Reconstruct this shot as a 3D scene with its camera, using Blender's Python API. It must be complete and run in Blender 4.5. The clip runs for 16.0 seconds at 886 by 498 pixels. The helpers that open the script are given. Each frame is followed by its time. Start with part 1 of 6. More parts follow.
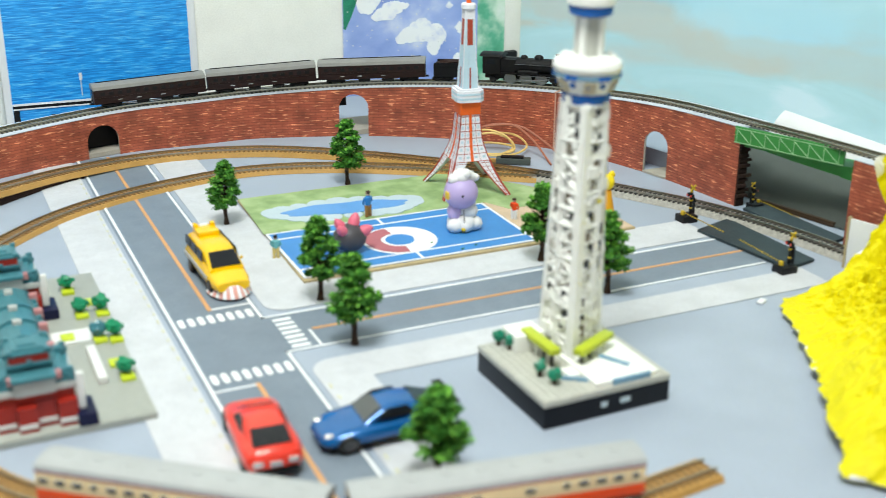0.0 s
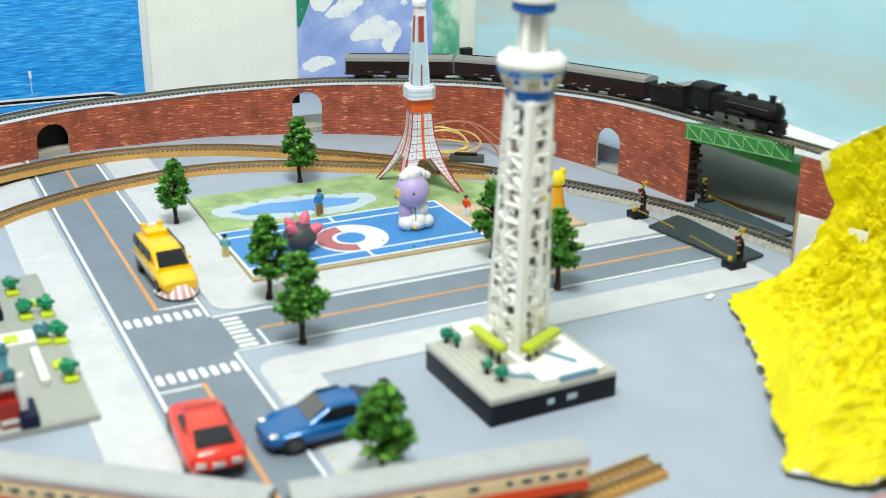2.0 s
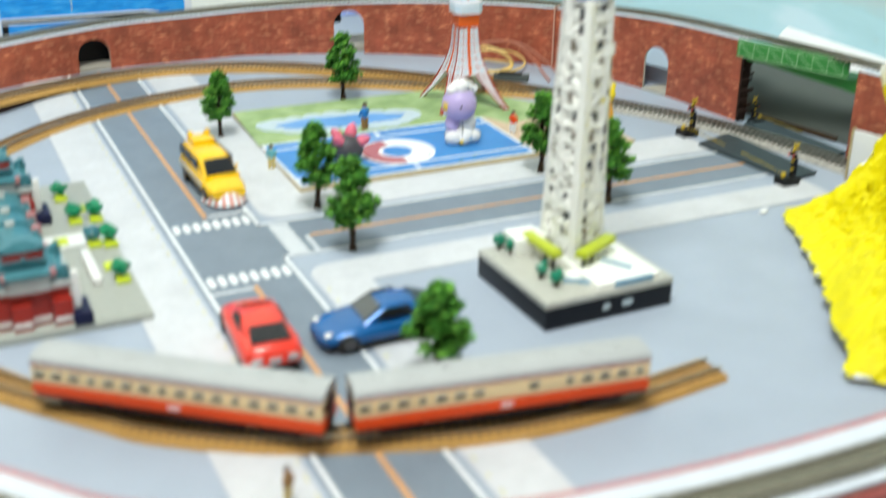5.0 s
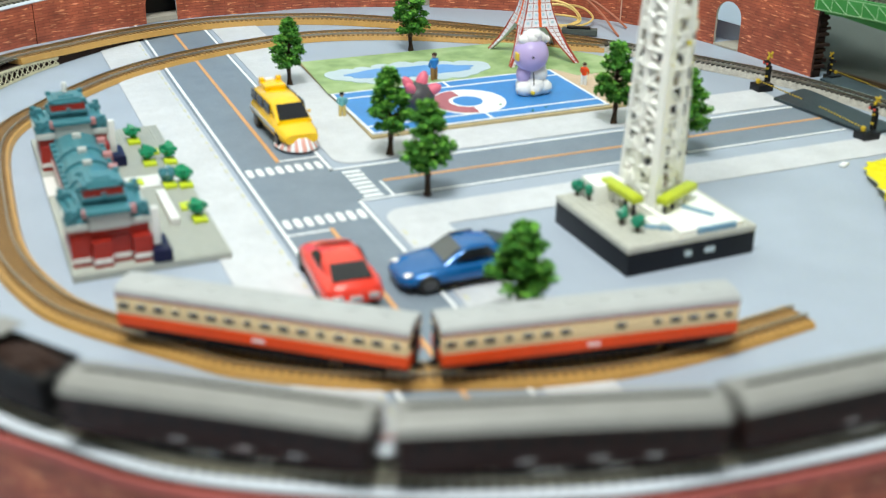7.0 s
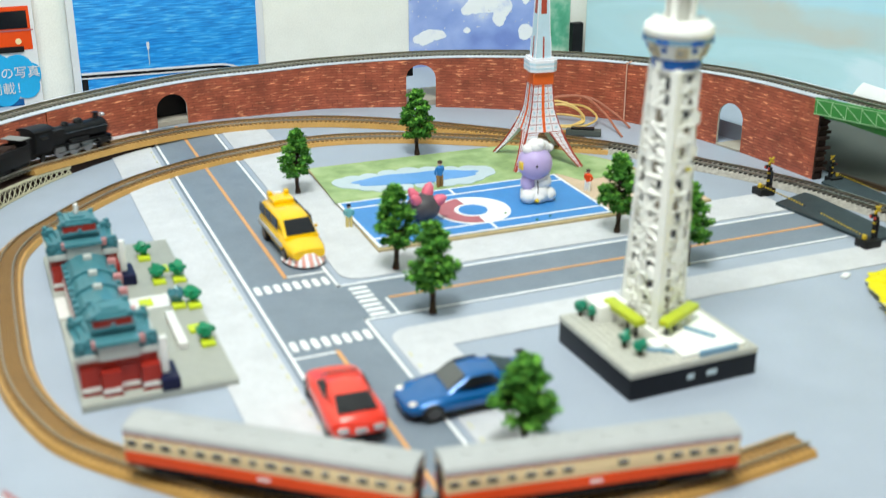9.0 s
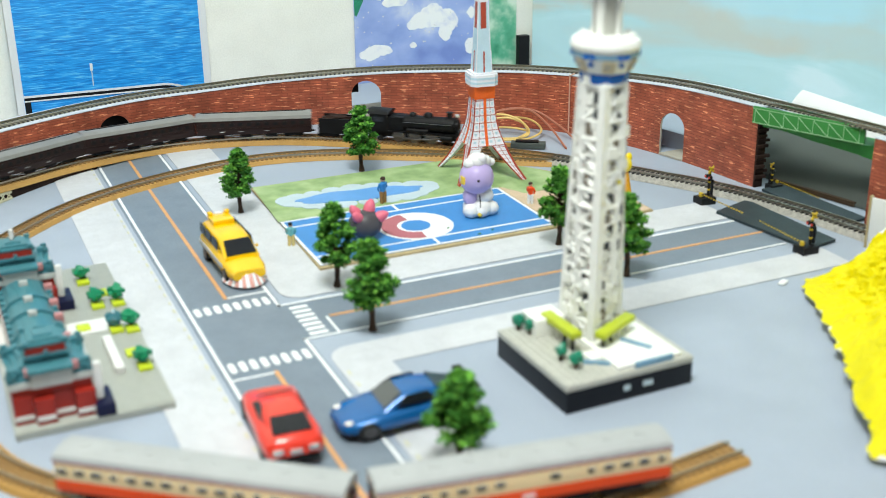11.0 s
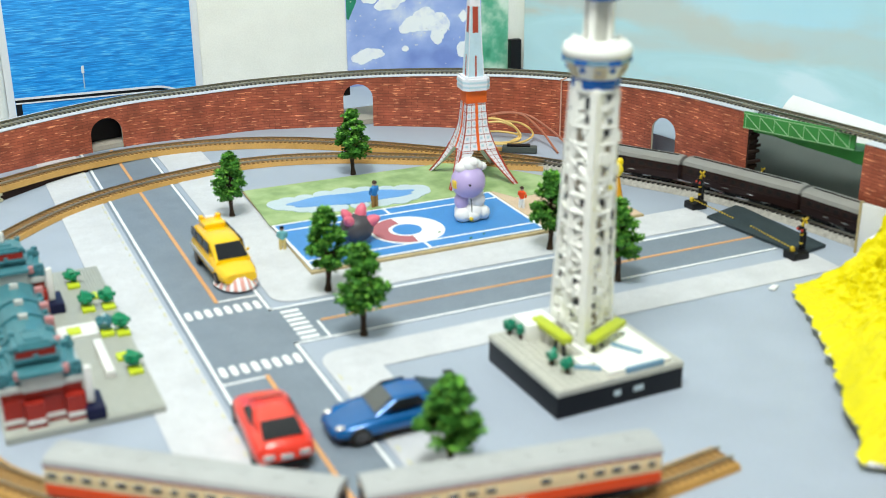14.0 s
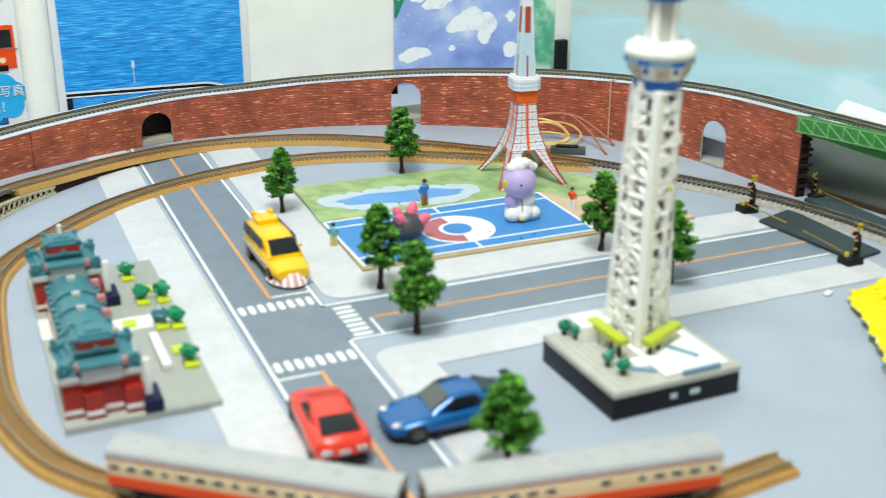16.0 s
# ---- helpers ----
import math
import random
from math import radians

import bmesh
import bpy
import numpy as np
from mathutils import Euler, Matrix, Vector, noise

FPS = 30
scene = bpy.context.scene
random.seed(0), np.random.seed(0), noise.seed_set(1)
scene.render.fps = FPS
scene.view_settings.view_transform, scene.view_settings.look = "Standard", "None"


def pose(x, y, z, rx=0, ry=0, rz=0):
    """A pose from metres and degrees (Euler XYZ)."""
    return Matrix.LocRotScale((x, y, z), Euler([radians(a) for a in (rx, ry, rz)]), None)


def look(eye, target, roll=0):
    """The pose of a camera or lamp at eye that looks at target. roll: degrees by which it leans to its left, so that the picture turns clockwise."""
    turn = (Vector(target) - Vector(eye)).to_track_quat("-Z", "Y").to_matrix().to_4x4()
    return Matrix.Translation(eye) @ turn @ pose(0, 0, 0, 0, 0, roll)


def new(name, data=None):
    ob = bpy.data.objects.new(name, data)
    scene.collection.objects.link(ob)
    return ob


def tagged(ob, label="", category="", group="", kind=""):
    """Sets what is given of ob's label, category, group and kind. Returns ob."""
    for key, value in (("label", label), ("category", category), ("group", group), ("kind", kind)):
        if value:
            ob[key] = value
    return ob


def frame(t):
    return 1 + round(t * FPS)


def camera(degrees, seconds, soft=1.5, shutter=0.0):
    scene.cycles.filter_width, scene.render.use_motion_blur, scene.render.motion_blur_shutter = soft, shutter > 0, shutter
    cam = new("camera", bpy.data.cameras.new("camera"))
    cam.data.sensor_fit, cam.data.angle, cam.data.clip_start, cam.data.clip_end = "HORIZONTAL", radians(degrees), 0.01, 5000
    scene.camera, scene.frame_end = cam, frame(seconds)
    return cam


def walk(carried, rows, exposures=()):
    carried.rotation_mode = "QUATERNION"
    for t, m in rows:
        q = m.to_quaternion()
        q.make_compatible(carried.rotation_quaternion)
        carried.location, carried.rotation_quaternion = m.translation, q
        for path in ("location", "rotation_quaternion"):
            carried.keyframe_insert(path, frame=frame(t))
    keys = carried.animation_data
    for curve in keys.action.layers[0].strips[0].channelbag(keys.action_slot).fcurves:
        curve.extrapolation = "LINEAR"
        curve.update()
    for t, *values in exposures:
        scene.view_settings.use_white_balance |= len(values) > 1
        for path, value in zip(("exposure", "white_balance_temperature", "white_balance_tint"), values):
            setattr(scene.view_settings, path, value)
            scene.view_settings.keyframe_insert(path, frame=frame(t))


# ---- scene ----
cam = camera(41.0, 16.0, soft=0.85, shutter=0.5)
PATH = [
    (0, (0.00082, -0.00749, 0.30584), (0.31296, 0.66975, 0.01617), 0.34),
    (0.5, (0.00701, -0.00969, 0.30571), (0.33397, 0.66038, 0.01570), 0.59),
    (1, (0.01101, -0.01030, 0.30536), (0.34427, 0.65667, 0.01538), 0.66),
    (1.5, (0.00949, -0.00994, 0.30517), (0.34318, 0.65665, 0.01482), 0.75),
    (2, (0.01171, -0.01036, 0.30544), (0.34380, 0.65665, 0.01423), 0.55),
    (2.5, (0.01062, -0.00955, 0.30485), (0.34376, 0.65685, 0.01340), 0.64),
    (3, (0.01045, -0.01013, 0.30609), (0.34103, 0.65736, 0.01424), 0.39),
    (3.5, (0.00867, -0.00926, 0.30546), (0.33885, 0.65922, 0.01543), 0.51),
    (4, (0.00821, -0.00927, 0.30544), (0.33691, 0.66000, 0.01558), 0.37),
    (4.5, (0.00698, -0.00847, 0.30440), (0.33428, 0.66077, 0.01287), 0.28),
    (5, (-0.00372, -0.00487, 0.28093), (0.30864, 0.65642, -0.04330), 0.76),
    (5.2, (-0.00657, -0.00368, 0.25779), (0.29451, 0.65387, -0.08424), 1.14),
    (5.6, (-0.01000, -0.00200, 0.24300), (0.28600, 0.65200, -0.10900), 1.30),
    (7.3, (-0.02230, 0.00548, 0.26970), (0.25801, 0.67411, -0.06846), 0.79),
    (7.5, (-0.02157, 0.00815, 0.27313), (0.25675, 0.67843, -0.06341), 0.82),
    (8, (-0.01909, 0.00766, 0.27906), (0.25953, 0.68173, -0.04958), 0.76),
    (8.5, (-0.01699, 0.00755, 0.28329), (0.26268, 0.68538, -0.03660), 0.48),
    (9, (-0.01580, 0.00602, 0.29742), (0.26697, 0.69017, -0.00585), 0.07),
    (9.5, (-0.00876, 0.00218, 0.30168), (0.28312, 0.68695, 0.00860), -0.36),
    (12, (0.00056, -0.00071, 0.29969), (0.30706, 0.67574, 0.00225), -0.56),
    (12.5, (0.00032, -0.00029, 0.29977), (0.30923, 0.67533, 0.00293), -0.41),
    (13, (0.00069, -0.00131, 0.30103), (0.31190, 0.67432, 0.00663), -0.34),
    (13.5, (0.00150, -0.00158, 0.30154), (0.31213, 0.67469, 0.00800), -0.41),
    (14, (-0.00008, -0.00047, 0.30184), (0.30966, 0.67564, 0.00699), -0.33),
    (14.5, (0.00018, -0.00046, 0.30120), (0.30893, 0.67601, 0.00613), -0.48),
    (15, (0.00000, 0.00018, 0.30046), (0.30767, 0.67663, 0.00422), -0.56),
    (15.5, (-0.00138, 0.00090, 0.30009), (0.30181, 0.67926, 0.00360), -0.56),
    (16, (-0.01341, 0.00523, 0.30105), (0.27804, 0.68954, 0.00647), 0.08),
]
walk(cam, [(t, look(eye, target, roll)) for t, eye, target, roll in PATH])
cam.data.dof.use_dof, cam.data.dof.focus_distance, cam.data.dof.aperture_fstop = True, 1.09, 8.5

# ---- light: one round ceiling lamp in a closed pale room with added fill window ----
world = bpy.data.worlds.new("room_air")
scene.world = world
world.use_nodes = True
world.node_tree.nodes["Background"].inputs[0].default_value = (0.86, 0.97, 1.0, 1)
world.node_tree.nodes["Background"].inputs[1].default_value = 0.9
lamp_data = bpy.data.lights.new("ceiling_lamp", "AREA")
lamp_data.shape, lamp_data.size, lamp_data.energy, lamp_data.color = "DISK", 0.6, 34.0, (0.955, 1.0, 0.945)
lamp = new("ceiling_lamp_light", lamp_data)
lamp.matrix_world = look((-0.06, 0.20, 1.50), (0.22, 0.90, 0.05))
scene.view_settings.exposure = 0.0


# ---- materials ----
def paint(name, rgb, rough=0.55, var=0.08, scale=60.0, bump=0.0, metal=0.0, stain=0.0, spec=0.35, coat=0.0, grain=900.0):
    """A surface with grain at two scales, optional stains and fine relief."""
    m = bpy.data.materials.new(name)
    m.use_nodes = True
    nt = m.node_tree
    nd, ln = nt.nodes, nt.links
    bs = nd["Principled BSDF"]
    bs.inputs["Roughness"].default_value = rough
    bs.inputs["Metallic"].default_value = metal
    bs.inputs["Specular IOR Level"].default_value = spec
    bs.inputs["Coat Weight"].default_value = coat
    bs.inputs["Coat Roughness"].default_value = 0.08
    tc = nd.new("ShaderNodeTexCoord")
    n1 = nd.new("ShaderNodeTexNoise")
    n1.inputs["Scale"].default_value, n1.inputs["Detail"].default_value = scale, 4
    n2 = nd.new("ShaderNodeTexNoise")
    n2.inputs["Scale"].default_value, n2.inputs["Detail"].default_value = grain, 2
    ln.new(tc.outputs["Object"], n1.inputs["Vector"])
    ln.new(tc.outputs["Object"], n2.inputs["Vector"])
    add = nd.new("ShaderNodeMath")
    add.operation = "ADD"
    ln.new(n1.outputs["Fac"], add.inputs[0])
    ln.new(n2.outputs["Fac"], add.inputs[1])
    ramp = nd.new("ShaderNodeMapRange")
    ramp.inputs["From Min"].default_value, ramp.inputs["From Max"].default_value = 0.7, 1.3
    ramp.inputs["To Min"].default_value, ramp.inputs["To Max"].default_value = 1 - var, 1 + var
    ln.new(add.outputs[0], ramp.inputs["Value"])
    mul = nd.new("ShaderNodeVectorMath")
    mul.operation = "SCALE"
    mul.inputs[0].default_value = rgb
    ln.new(ramp.outputs[0], mul.inputs["Scale"])
    last = mul.outputs[0]
    if stain:
        n3 = nd.new("ShaderNodeTexNoise")
        n3.inputs["Scale"].default_value, n3.inputs["Detail"].default_value = scale * 0.25, 6
        ln.new(tc.outputs["Object"], n3.inputs["Vector"])
        r3 = nd.new("ShaderNodeMapRange")
        r3.inputs["From Min"].default_value, r3.inputs["From Max"].default_value = 0.5, 0.75
        r3.inputs["To Min"].default_value, r3.inputs["To Max"].default_value = 1.0, 1 - stain
        ln.new(n3.outputs["Fac"], r3.inputs["Value"])
        m3 = nd.new("ShaderNodeVectorMath")
        m3.operation = "SCALE"
        ln.new(last, m3.inputs[0])
        ln.new(r3.outputs[0], m3.inputs["Scale"])
        last = m3.outputs[0]
    ln.new(last, bs.inputs["Base Color"])
    if bump:
        b = nd.new("ShaderNodeBump")
        b.inputs["Strength"].default_value, b.inputs["Distance"].default_value = bump, 0.0006
        ln.new(add.outputs[0], b.inputs["Height"])
        ln.new(b.outputs[0], bs.inputs["Normal"])
    return m


def ramp_paint(name, stops, scale, rough=0.6, stretch=(1, 1, 1), detail=5.0, distortion=0.0, bump=0.0, lo=0.3, hi=0.7):
    """A surface whose colour runs through stops by stretched noise, for printed pictures and brushed paint."""
    m = bpy.data.materials.new(name)
    m.use_nodes = True
    nd, ln = m.node_tree.nodes, m.node_tree.links
    bs = nd["Principled BSDF"]
    bs.inputs["Roughness"].default_value = rough
    tc = nd.new("ShaderNodeTexCoord")
    mp = nd.new("ShaderNodeMapping")
    mp.inputs["Scale"].default_value = stretch
    n = nd.new("ShaderNodeTexNoise")
    n.inputs["Scale"].default_value, n.inputs["Detail"].default_value, n.inputs["Distortion"].default_value = scale, detail, distortion
    cr = nd.new("ShaderNodeValToRGB")
    el = cr.color_ramp.elements
    for i, c in enumerate(stops):
        p = lo + (hi - lo) * i / max(1, len(stops) - 1)
        if i < 2:
            el[i].position, el[i].color = p, (*c, 1)
        else:
            el.new(p).color = (*c, 1)
    ln.new(tc.outputs["Object"], mp.inputs["Vector"])
    ln.new(mp.outputs[0], n.inputs["Vector"])
    ln.new(n.outputs["Fac"], cr.inputs["Fac"])
    ln.new(cr.outputs[0], bs.inputs["Base Color"])
    if bump:
        b = nd.new("ShaderNodeBump")
        b.inputs["Strength"].default_value, b.inputs["Distance"].default_value = bump, 0.001
        ln.new(n.outputs["Fac"], b.inputs["Height"])
        ln.new(b.outputs[0], bs.inputs["Normal"])
    return m


def brushed_patches(m, patches):
    """Adds soft brushed patches of another tint, each an ellipse (x, z, half width, half height, colour, strength)."""
    nd, ln = m.node_tree.nodes, m.node_tree.links
    bs = nd["Principled BSDF"]
    last = bs.inputs["Base Color"].links[0].from_socket
    tc = nd.new("ShaderNodeTexCoord")
    wob = nd.new("ShaderNodeTexNoise")
    wob.inputs["Scale"].default_value, wob.inputs["Detail"].default_value = 22, 6
    ln.new(tc.outputs["Object"], wob.inputs["Vector"])
    for x, z, w, h, rgb, k in patches:
        sub, div, mix, ln_, mr, mx = (nd.new("ShaderNodeVectorMath"), nd.new("ShaderNodeVectorMath"), nd.new("ShaderNodeVectorMath"), nd.new("ShaderNodeVectorMath"), nd.new("ShaderNodeMapRange"), nd.new("ShaderNodeMix"))
        sub.operation, div.operation, mix.operation, ln_.operation = "SUBTRACT", "MULTIPLY", "MULTIPLY_ADD", "LENGTH"
        sub.inputs[1].default_value = (x, 0, z)
        div.inputs[1].default_value = (1 / w, 0, 1 / h)
        mix.inputs[1].default_value = (1.5, 0, 1.5)
        mr.inputs["From Min"].default_value, mr.inputs["From Max"].default_value = 1.75, 1.15
        mr.inputs["To Min"].default_value, mr.inputs["To Max"].default_value = 0, k
        mx.data_type = "RGBA"
        mx.inputs["B"].default_value = (*rgb, 1)
        ln.new(tc.outputs["Object"], sub.inputs[0])
        ln.new(sub.outputs[0], div.inputs[0])
        ln.new(wob.outputs["Color"], mix.inputs[0])
        ln.new(div.outputs[0], mix.inputs[2])
        ln.new(mix.outputs[0], ln_.inputs[0])
        ln.new(ln_.outputs["Value"], mr.inputs["Value"])
        ln.new(mr.outputs[0], mx.inputs["Factor"])
        ln.new(last, mx.inputs["A"])
        last = mx.outputs["Result"]
    ln.new(last, bs.inputs["Base Color"])


def brick_paper():
    """Printed brick paper: courses of 2.6 mm, laid by the sheet's own length and height."""
    m = bpy.data.materials.new("brick_paper")
    m.use_nodes = True
    nd, ln = m.node_tree.nodes, m.node_tree.links
    bs = nd["Principled BSDF"]
    bs.inputs["Roughness"].default_value = 0.5
    uv = nd.new("ShaderNodeUVMap")
    uv.uv_map = "UVMap"
    br = nd.new("ShaderNodeTexBrick")
    br.inputs["Scale"].default_value = 1.0
    br.inputs["Brick Width"].default_value, br.inputs["Row Height"].default_value = 0.0110, 0.0026
    br.inputs["Mortar Size"].default_value, br.inputs["Mortar Smooth"].default_value, br.inputs["Bias"].default_value = 0.00024, 0.5, 0.0
    br.inputs["Color1"].default_value, br.inputs["Color2"].default_value = (0.33, 0.074, 0.038, 1), (0.43, 0.105, 0.052, 1)
    br.inputs["Mortar"].default_value = (0.19, 0.045, 0.027, 1)
    n = nd.new("ShaderNodeTexNoise")
    mp = nd.new("ShaderNodeMapping")
    mp.inputs["Scale"].default_value = (95, 620, 1)
    n.inputs["Scale"].default_value, n.inputs["Detail"].default_value = 1.0, 3
    r = nd.new("ShaderNodeMapRange")
    r.inputs["From Min"].default_value, r.inputs["From Max"].default_value = 0.60, 0.66
    mx = nd.new("ShaderNodeMix")
    mx.data_type = "RGBA"
    mx.inputs["B"].default_value = (0.84, 0.34, 0.17, 1)
    n2 = nd.new("ShaderNodeTexNoise")
    n2.inputs["Scale"].default_value, n2.inputs["Detail"].default_value = 55, 3
    r2 = nd.new("ShaderNodeMapRange")
    r2.inputs["From Min"].default_value, r2.inputs["From Max"].default_value = 0.3, 0.7
    r2.inputs["To Min"].default_value, r2.inputs["To Max"].default_value = 0.70, 1.30
    sc = nd.new("ShaderNodeVectorMath")
    sc.operation = "SCALE"
    ln.new(uv.outputs[0], br.inputs["Vector"])
    ln.new(uv.outputs[0], mp.inputs["Vector"])
    ln.new(mp.outputs[0], n.inputs["Vector"])
    ln.new(n.outputs["Fac"], r.inputs["Value"])
    ln.new(r.outputs[0], mx.inputs["Factor"])
    ln.new(br.outputs["Color"], mx.inputs["A"])
    ln.new(uv.outputs[0], n2.inputs["Vector"])
    ln.new(n2.outputs["Fac"], r2.inputs["Value"])
    ln.new(mx.outputs["Result"], sc.inputs[0])
    ln.new(r2.outputs[0], sc.inputs["Scale"])
    ln.new(sc.outputs[0], bs.inputs["Base Color"])
    return m


M = dict(
    board=paint("grey_blue_board", (0.37, 0.425, 0.515), 0.6, 0.07, 25, 0.06, stain=0.12),
    road=paint("printed_road_grey", (0.20, 0.245, 0.30), 0.55, 0.10, 60, 0.05, stain=0.14),
    pavement=paint("printed_pavement", (0.60, 0.615, 0.65), 0.55, 0.08, 120, 0.05, stain=0.12),
    line=paint("road_line_white", (0.85, 0.87, 0.9), 0.5, 0.03, 80, stain=0.1),
    orange=paint("road_line_orange", (0.70, 0.36, 0.15), 0.5, 0.08, 80, stain=0.15),
    gutter=paint("printed_gutter", (0.42, 0.47, 0.56), 0.55, 0.05, 40),
    deck_pale=paint("pale_deck_paper", (0.60, 0.64, 0.71), 0.6, 0.08, 60, stain=0.25),
    olive_bed=paint("olive_grey_ballast", (0.27, 0.26, 0.19), 0.8, 0.2, 200),
    red_edge=paint("red_edge_tape", (0.5, 0.12, 0.10), 0.5, 0.15, 60, stain=0.4),
    brick=brick_paper(),
    plate=paint("dark_plate", (0.036, 0.052, 0.060), 0.5, 0.15, 90, 0.2, spec=0.2),
    card=paint("dark_card", (0.035, 0.02, 0.016), 0.85, 0.2, 120, 0.2, spec=0.15),
    tunnel=paint("card_arch_inside", (0.42, 0.38, 0.32), 0.7, 0.1, 90, stain=0.2),
    brown_bed=paint("brown_plastic_roadbed", (0.50, 0.285, 0.085), 0.38, 0.12, 70, 0.1),
    brown_tie=paint("brown_plastic_sleeper", (0.27, 0.165, 0.07), 0.5, 0.12, 90),
    grey_bed=paint("grey_ballast", (0.42, 0.40, 0.36), 0.8, 0.3, 300, 0.8, grain=2500),
    black_tie=paint("dark_sleeper", (0.035, 0.032, 0.03), 0.55, 0.2, 90),
    rail=paint("nickel_silver_rail", (0.48, 0.44, 0.36), 0.28, 0.06, 60, metal=1.0),
    yellow=paint("yellow_crumpled_paper", (0.76, 0.67, 0.003), 0.6, 0.05, 170, 0.6, stain=0.06, spec=0.25, grain=420),
    white=paint("white_paper", (0.78, 0.79, 0.80), 0.5, 0.03, 40),
    wallpaper=paint("embossed_wallpaper", (0.93, 0.925, 0.855), 0.7, 0.05, 30, 0.55, grain=600),
    room=paint("pale_room_wall", (0.74, 0.74, 0.72), 0.8, 0.03, 5),
    sea=ramp_paint("printed_sea", [(0.009, 0.19, 0.62), (0.016, 0.28, 0.78), (0.032, 0.40, 0.92), (0.16, 0.60, 0.97)], 70, 0.3, (0.7, 1, 10.0), 9, 0.8, lo=0.33, hi=0.68),
    aqua=ramp_paint("brushed_aqua_paint", [(0.60, 0.66, 0.60), (0.55, 0.73, 0.73), (0.51, 0.77, 0.80), (0.56, 0.82, 0.86), (0.68, 0.88, 0.93)], 6.0, 0.5, (0.8, 1.0, 3.6), 10, 1.0, 0.15, lo=0.30, hi=0.70),
    space=ramp_paint("printed_sky_clouds", [(0.21, 0.30, 0.68), (0.29, 0.40, 0.78), (0.39, 0.50, 0.86), (0.70, 0.76, 0.95)], 20, 0.4, (1, 1, 1.2), 6, 0.2, lo=0.32, hi=0.70),
    leafprint=ramp_paint("printed_green_edge", [(0.02, 0.26, 0.13), (0.12, 0.46, 0.28), (0.62, 0.80, 0.64), (0.88, 0.93, 0.88)], 26, 0.4, (1, 1, 1), 4),
    black=paint("black_plastic", (0.008, 0.008, 0.009), 0.45, 0.2, 80, spec=0.25),
    shade_and_plastic_grey=paint("sheet_shade_and_plastic_grey", (0.085, 0.098, 0.090), 0.55, 0.06, 15, stain=0.15, spec=0.15),
    girder=paint("printed_green_girder", (0.045, 0.25, 0.055), 0.45, 0.08, 60),
    girder_line=paint("printed_girder_line", (0.28, 0.50, 0.27), 0.45, 0.05, 60),
    green=ramp_paint("printed_grass", [(0.22, 0.33, 0.13), (0.30, 0.43, 0.18), (0.40, 0.52, 0.25)], 55, 0.55, (1, 1, 1), 6, lo=0.35, hi=0.65),
    dirt=paint("printed_dirt", (0.62, 0.47, 0.33), 0.55, 0.1, 80, stain=0.1),
    court=paint("printed_court_blue", (0.055, 0.25, 0.60), 0.45, 0.08, 60, stain=0.05),
    court_red=paint("printed_court_red", (0.45, 0.14, 0.16), 0.45, 0.08, 60),
    pond=paint("printed_pond_blue", (0.13, 0.34, 0.70), 0.4, 0.1, 60),
    shore=paint("printed_pond_shore", (0.50, 0.60, 0.66), 0.5, 0.06, 120),
    board_edge=paint("card_edge", (0.45, 0.36, 0.2), 0.7, 0.1, 90),
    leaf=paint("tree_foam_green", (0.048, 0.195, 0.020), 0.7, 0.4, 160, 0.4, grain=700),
    leaf_lit_top=paint("tree_foam_lit_top", (0.16, 0.42, 0.048), 0.7, 0.3, 160, 0.4, grain=700),
    bark=paint("brown_trunk", (0.06, 0.033, 0.02), 0.8, 0.25, 200, 0.4),
    cream=paint("cream_livery", (0.95, 0.74, 0.42), 0.5, 0.04, 60),
    vermilion=paint("vermilion_livery", (0.86, 0.075, 0.003), 0.45, 0.06, 60),
    roof_grey=paint("grey_roof", (0.42, 0.435, 0.44), 0.6, 0.07, 60, stain=0.1),
    under=paint("underframe_black", (0.013, 0.012, 0.012), 0.7, 0.25, 120, spec=0.2),
    glass=paint("dark_window", (0.012, 0.014, 0.018), 0.12, 0.1, 40, spec=0.4),
    maroon=paint("old_coach_brown", (0.018, 0.007, 0.006), 0.35, 0.15, 60, spec=0.3),
    coach_roof=paint("coach_roof_grey", (0.25, 0.248, 0.236), 0.42, 0.1, 60, spec=0.4),
    loco=paint("steam_black", (0.006, 0.006, 0.007), 0.45, 0.2, 60, spec=0.22),
    steel=paint("bare_steel", (0.26, 0.26, 0.27), 0.35, 0.06, 60, metal=1.0),
    red=paint("red_car_enamel", (0.86, 0.045, 0.022), 0.32, 0.03, 30, coat=0.6),
    blue=paint("blue_car_enamel", (0.002, 0.115, 0.37), 0.22, 0.06, 30, metal=0.25, coat=0.6),
    taxi=paint("yellow_car_enamel", (0.95, 0.56, 0.001), 0.25, 0.03, 30, coat=0.5),
    tyre=paint("tyre_black", (0.015, 0.015, 0.015), 0.7, 0.1, 90),
    alloy=paint("dull_alloy", (0.10, 0.10, 0.105), 0.4, 0.1, 60, metal=0.4),
    chrome=paint("silver_print", (0.75, 0.75, 0.76), 0.25, 0.03, 60, metal=0.7),
    stripe_red=paint("red_stripe", (0.6, 0.06, 0.04), 0.4, 0.05, 60),
)


# ---- mesh helpers ----
def mesh_of(bm, name, material, smooth=None):
    me = bpy.data.meshes.new(name)
    bm.normal_update()
    bm.to_mesh(me)
    bm.free()
    for m in material if isinstance(material, (list, tuple)) else [material]:
        me.materials.append(m)
    if smooth:
        me.shade_smooth()
        me.set_sharp_from_angle(angle=radians(smooth))
    return me


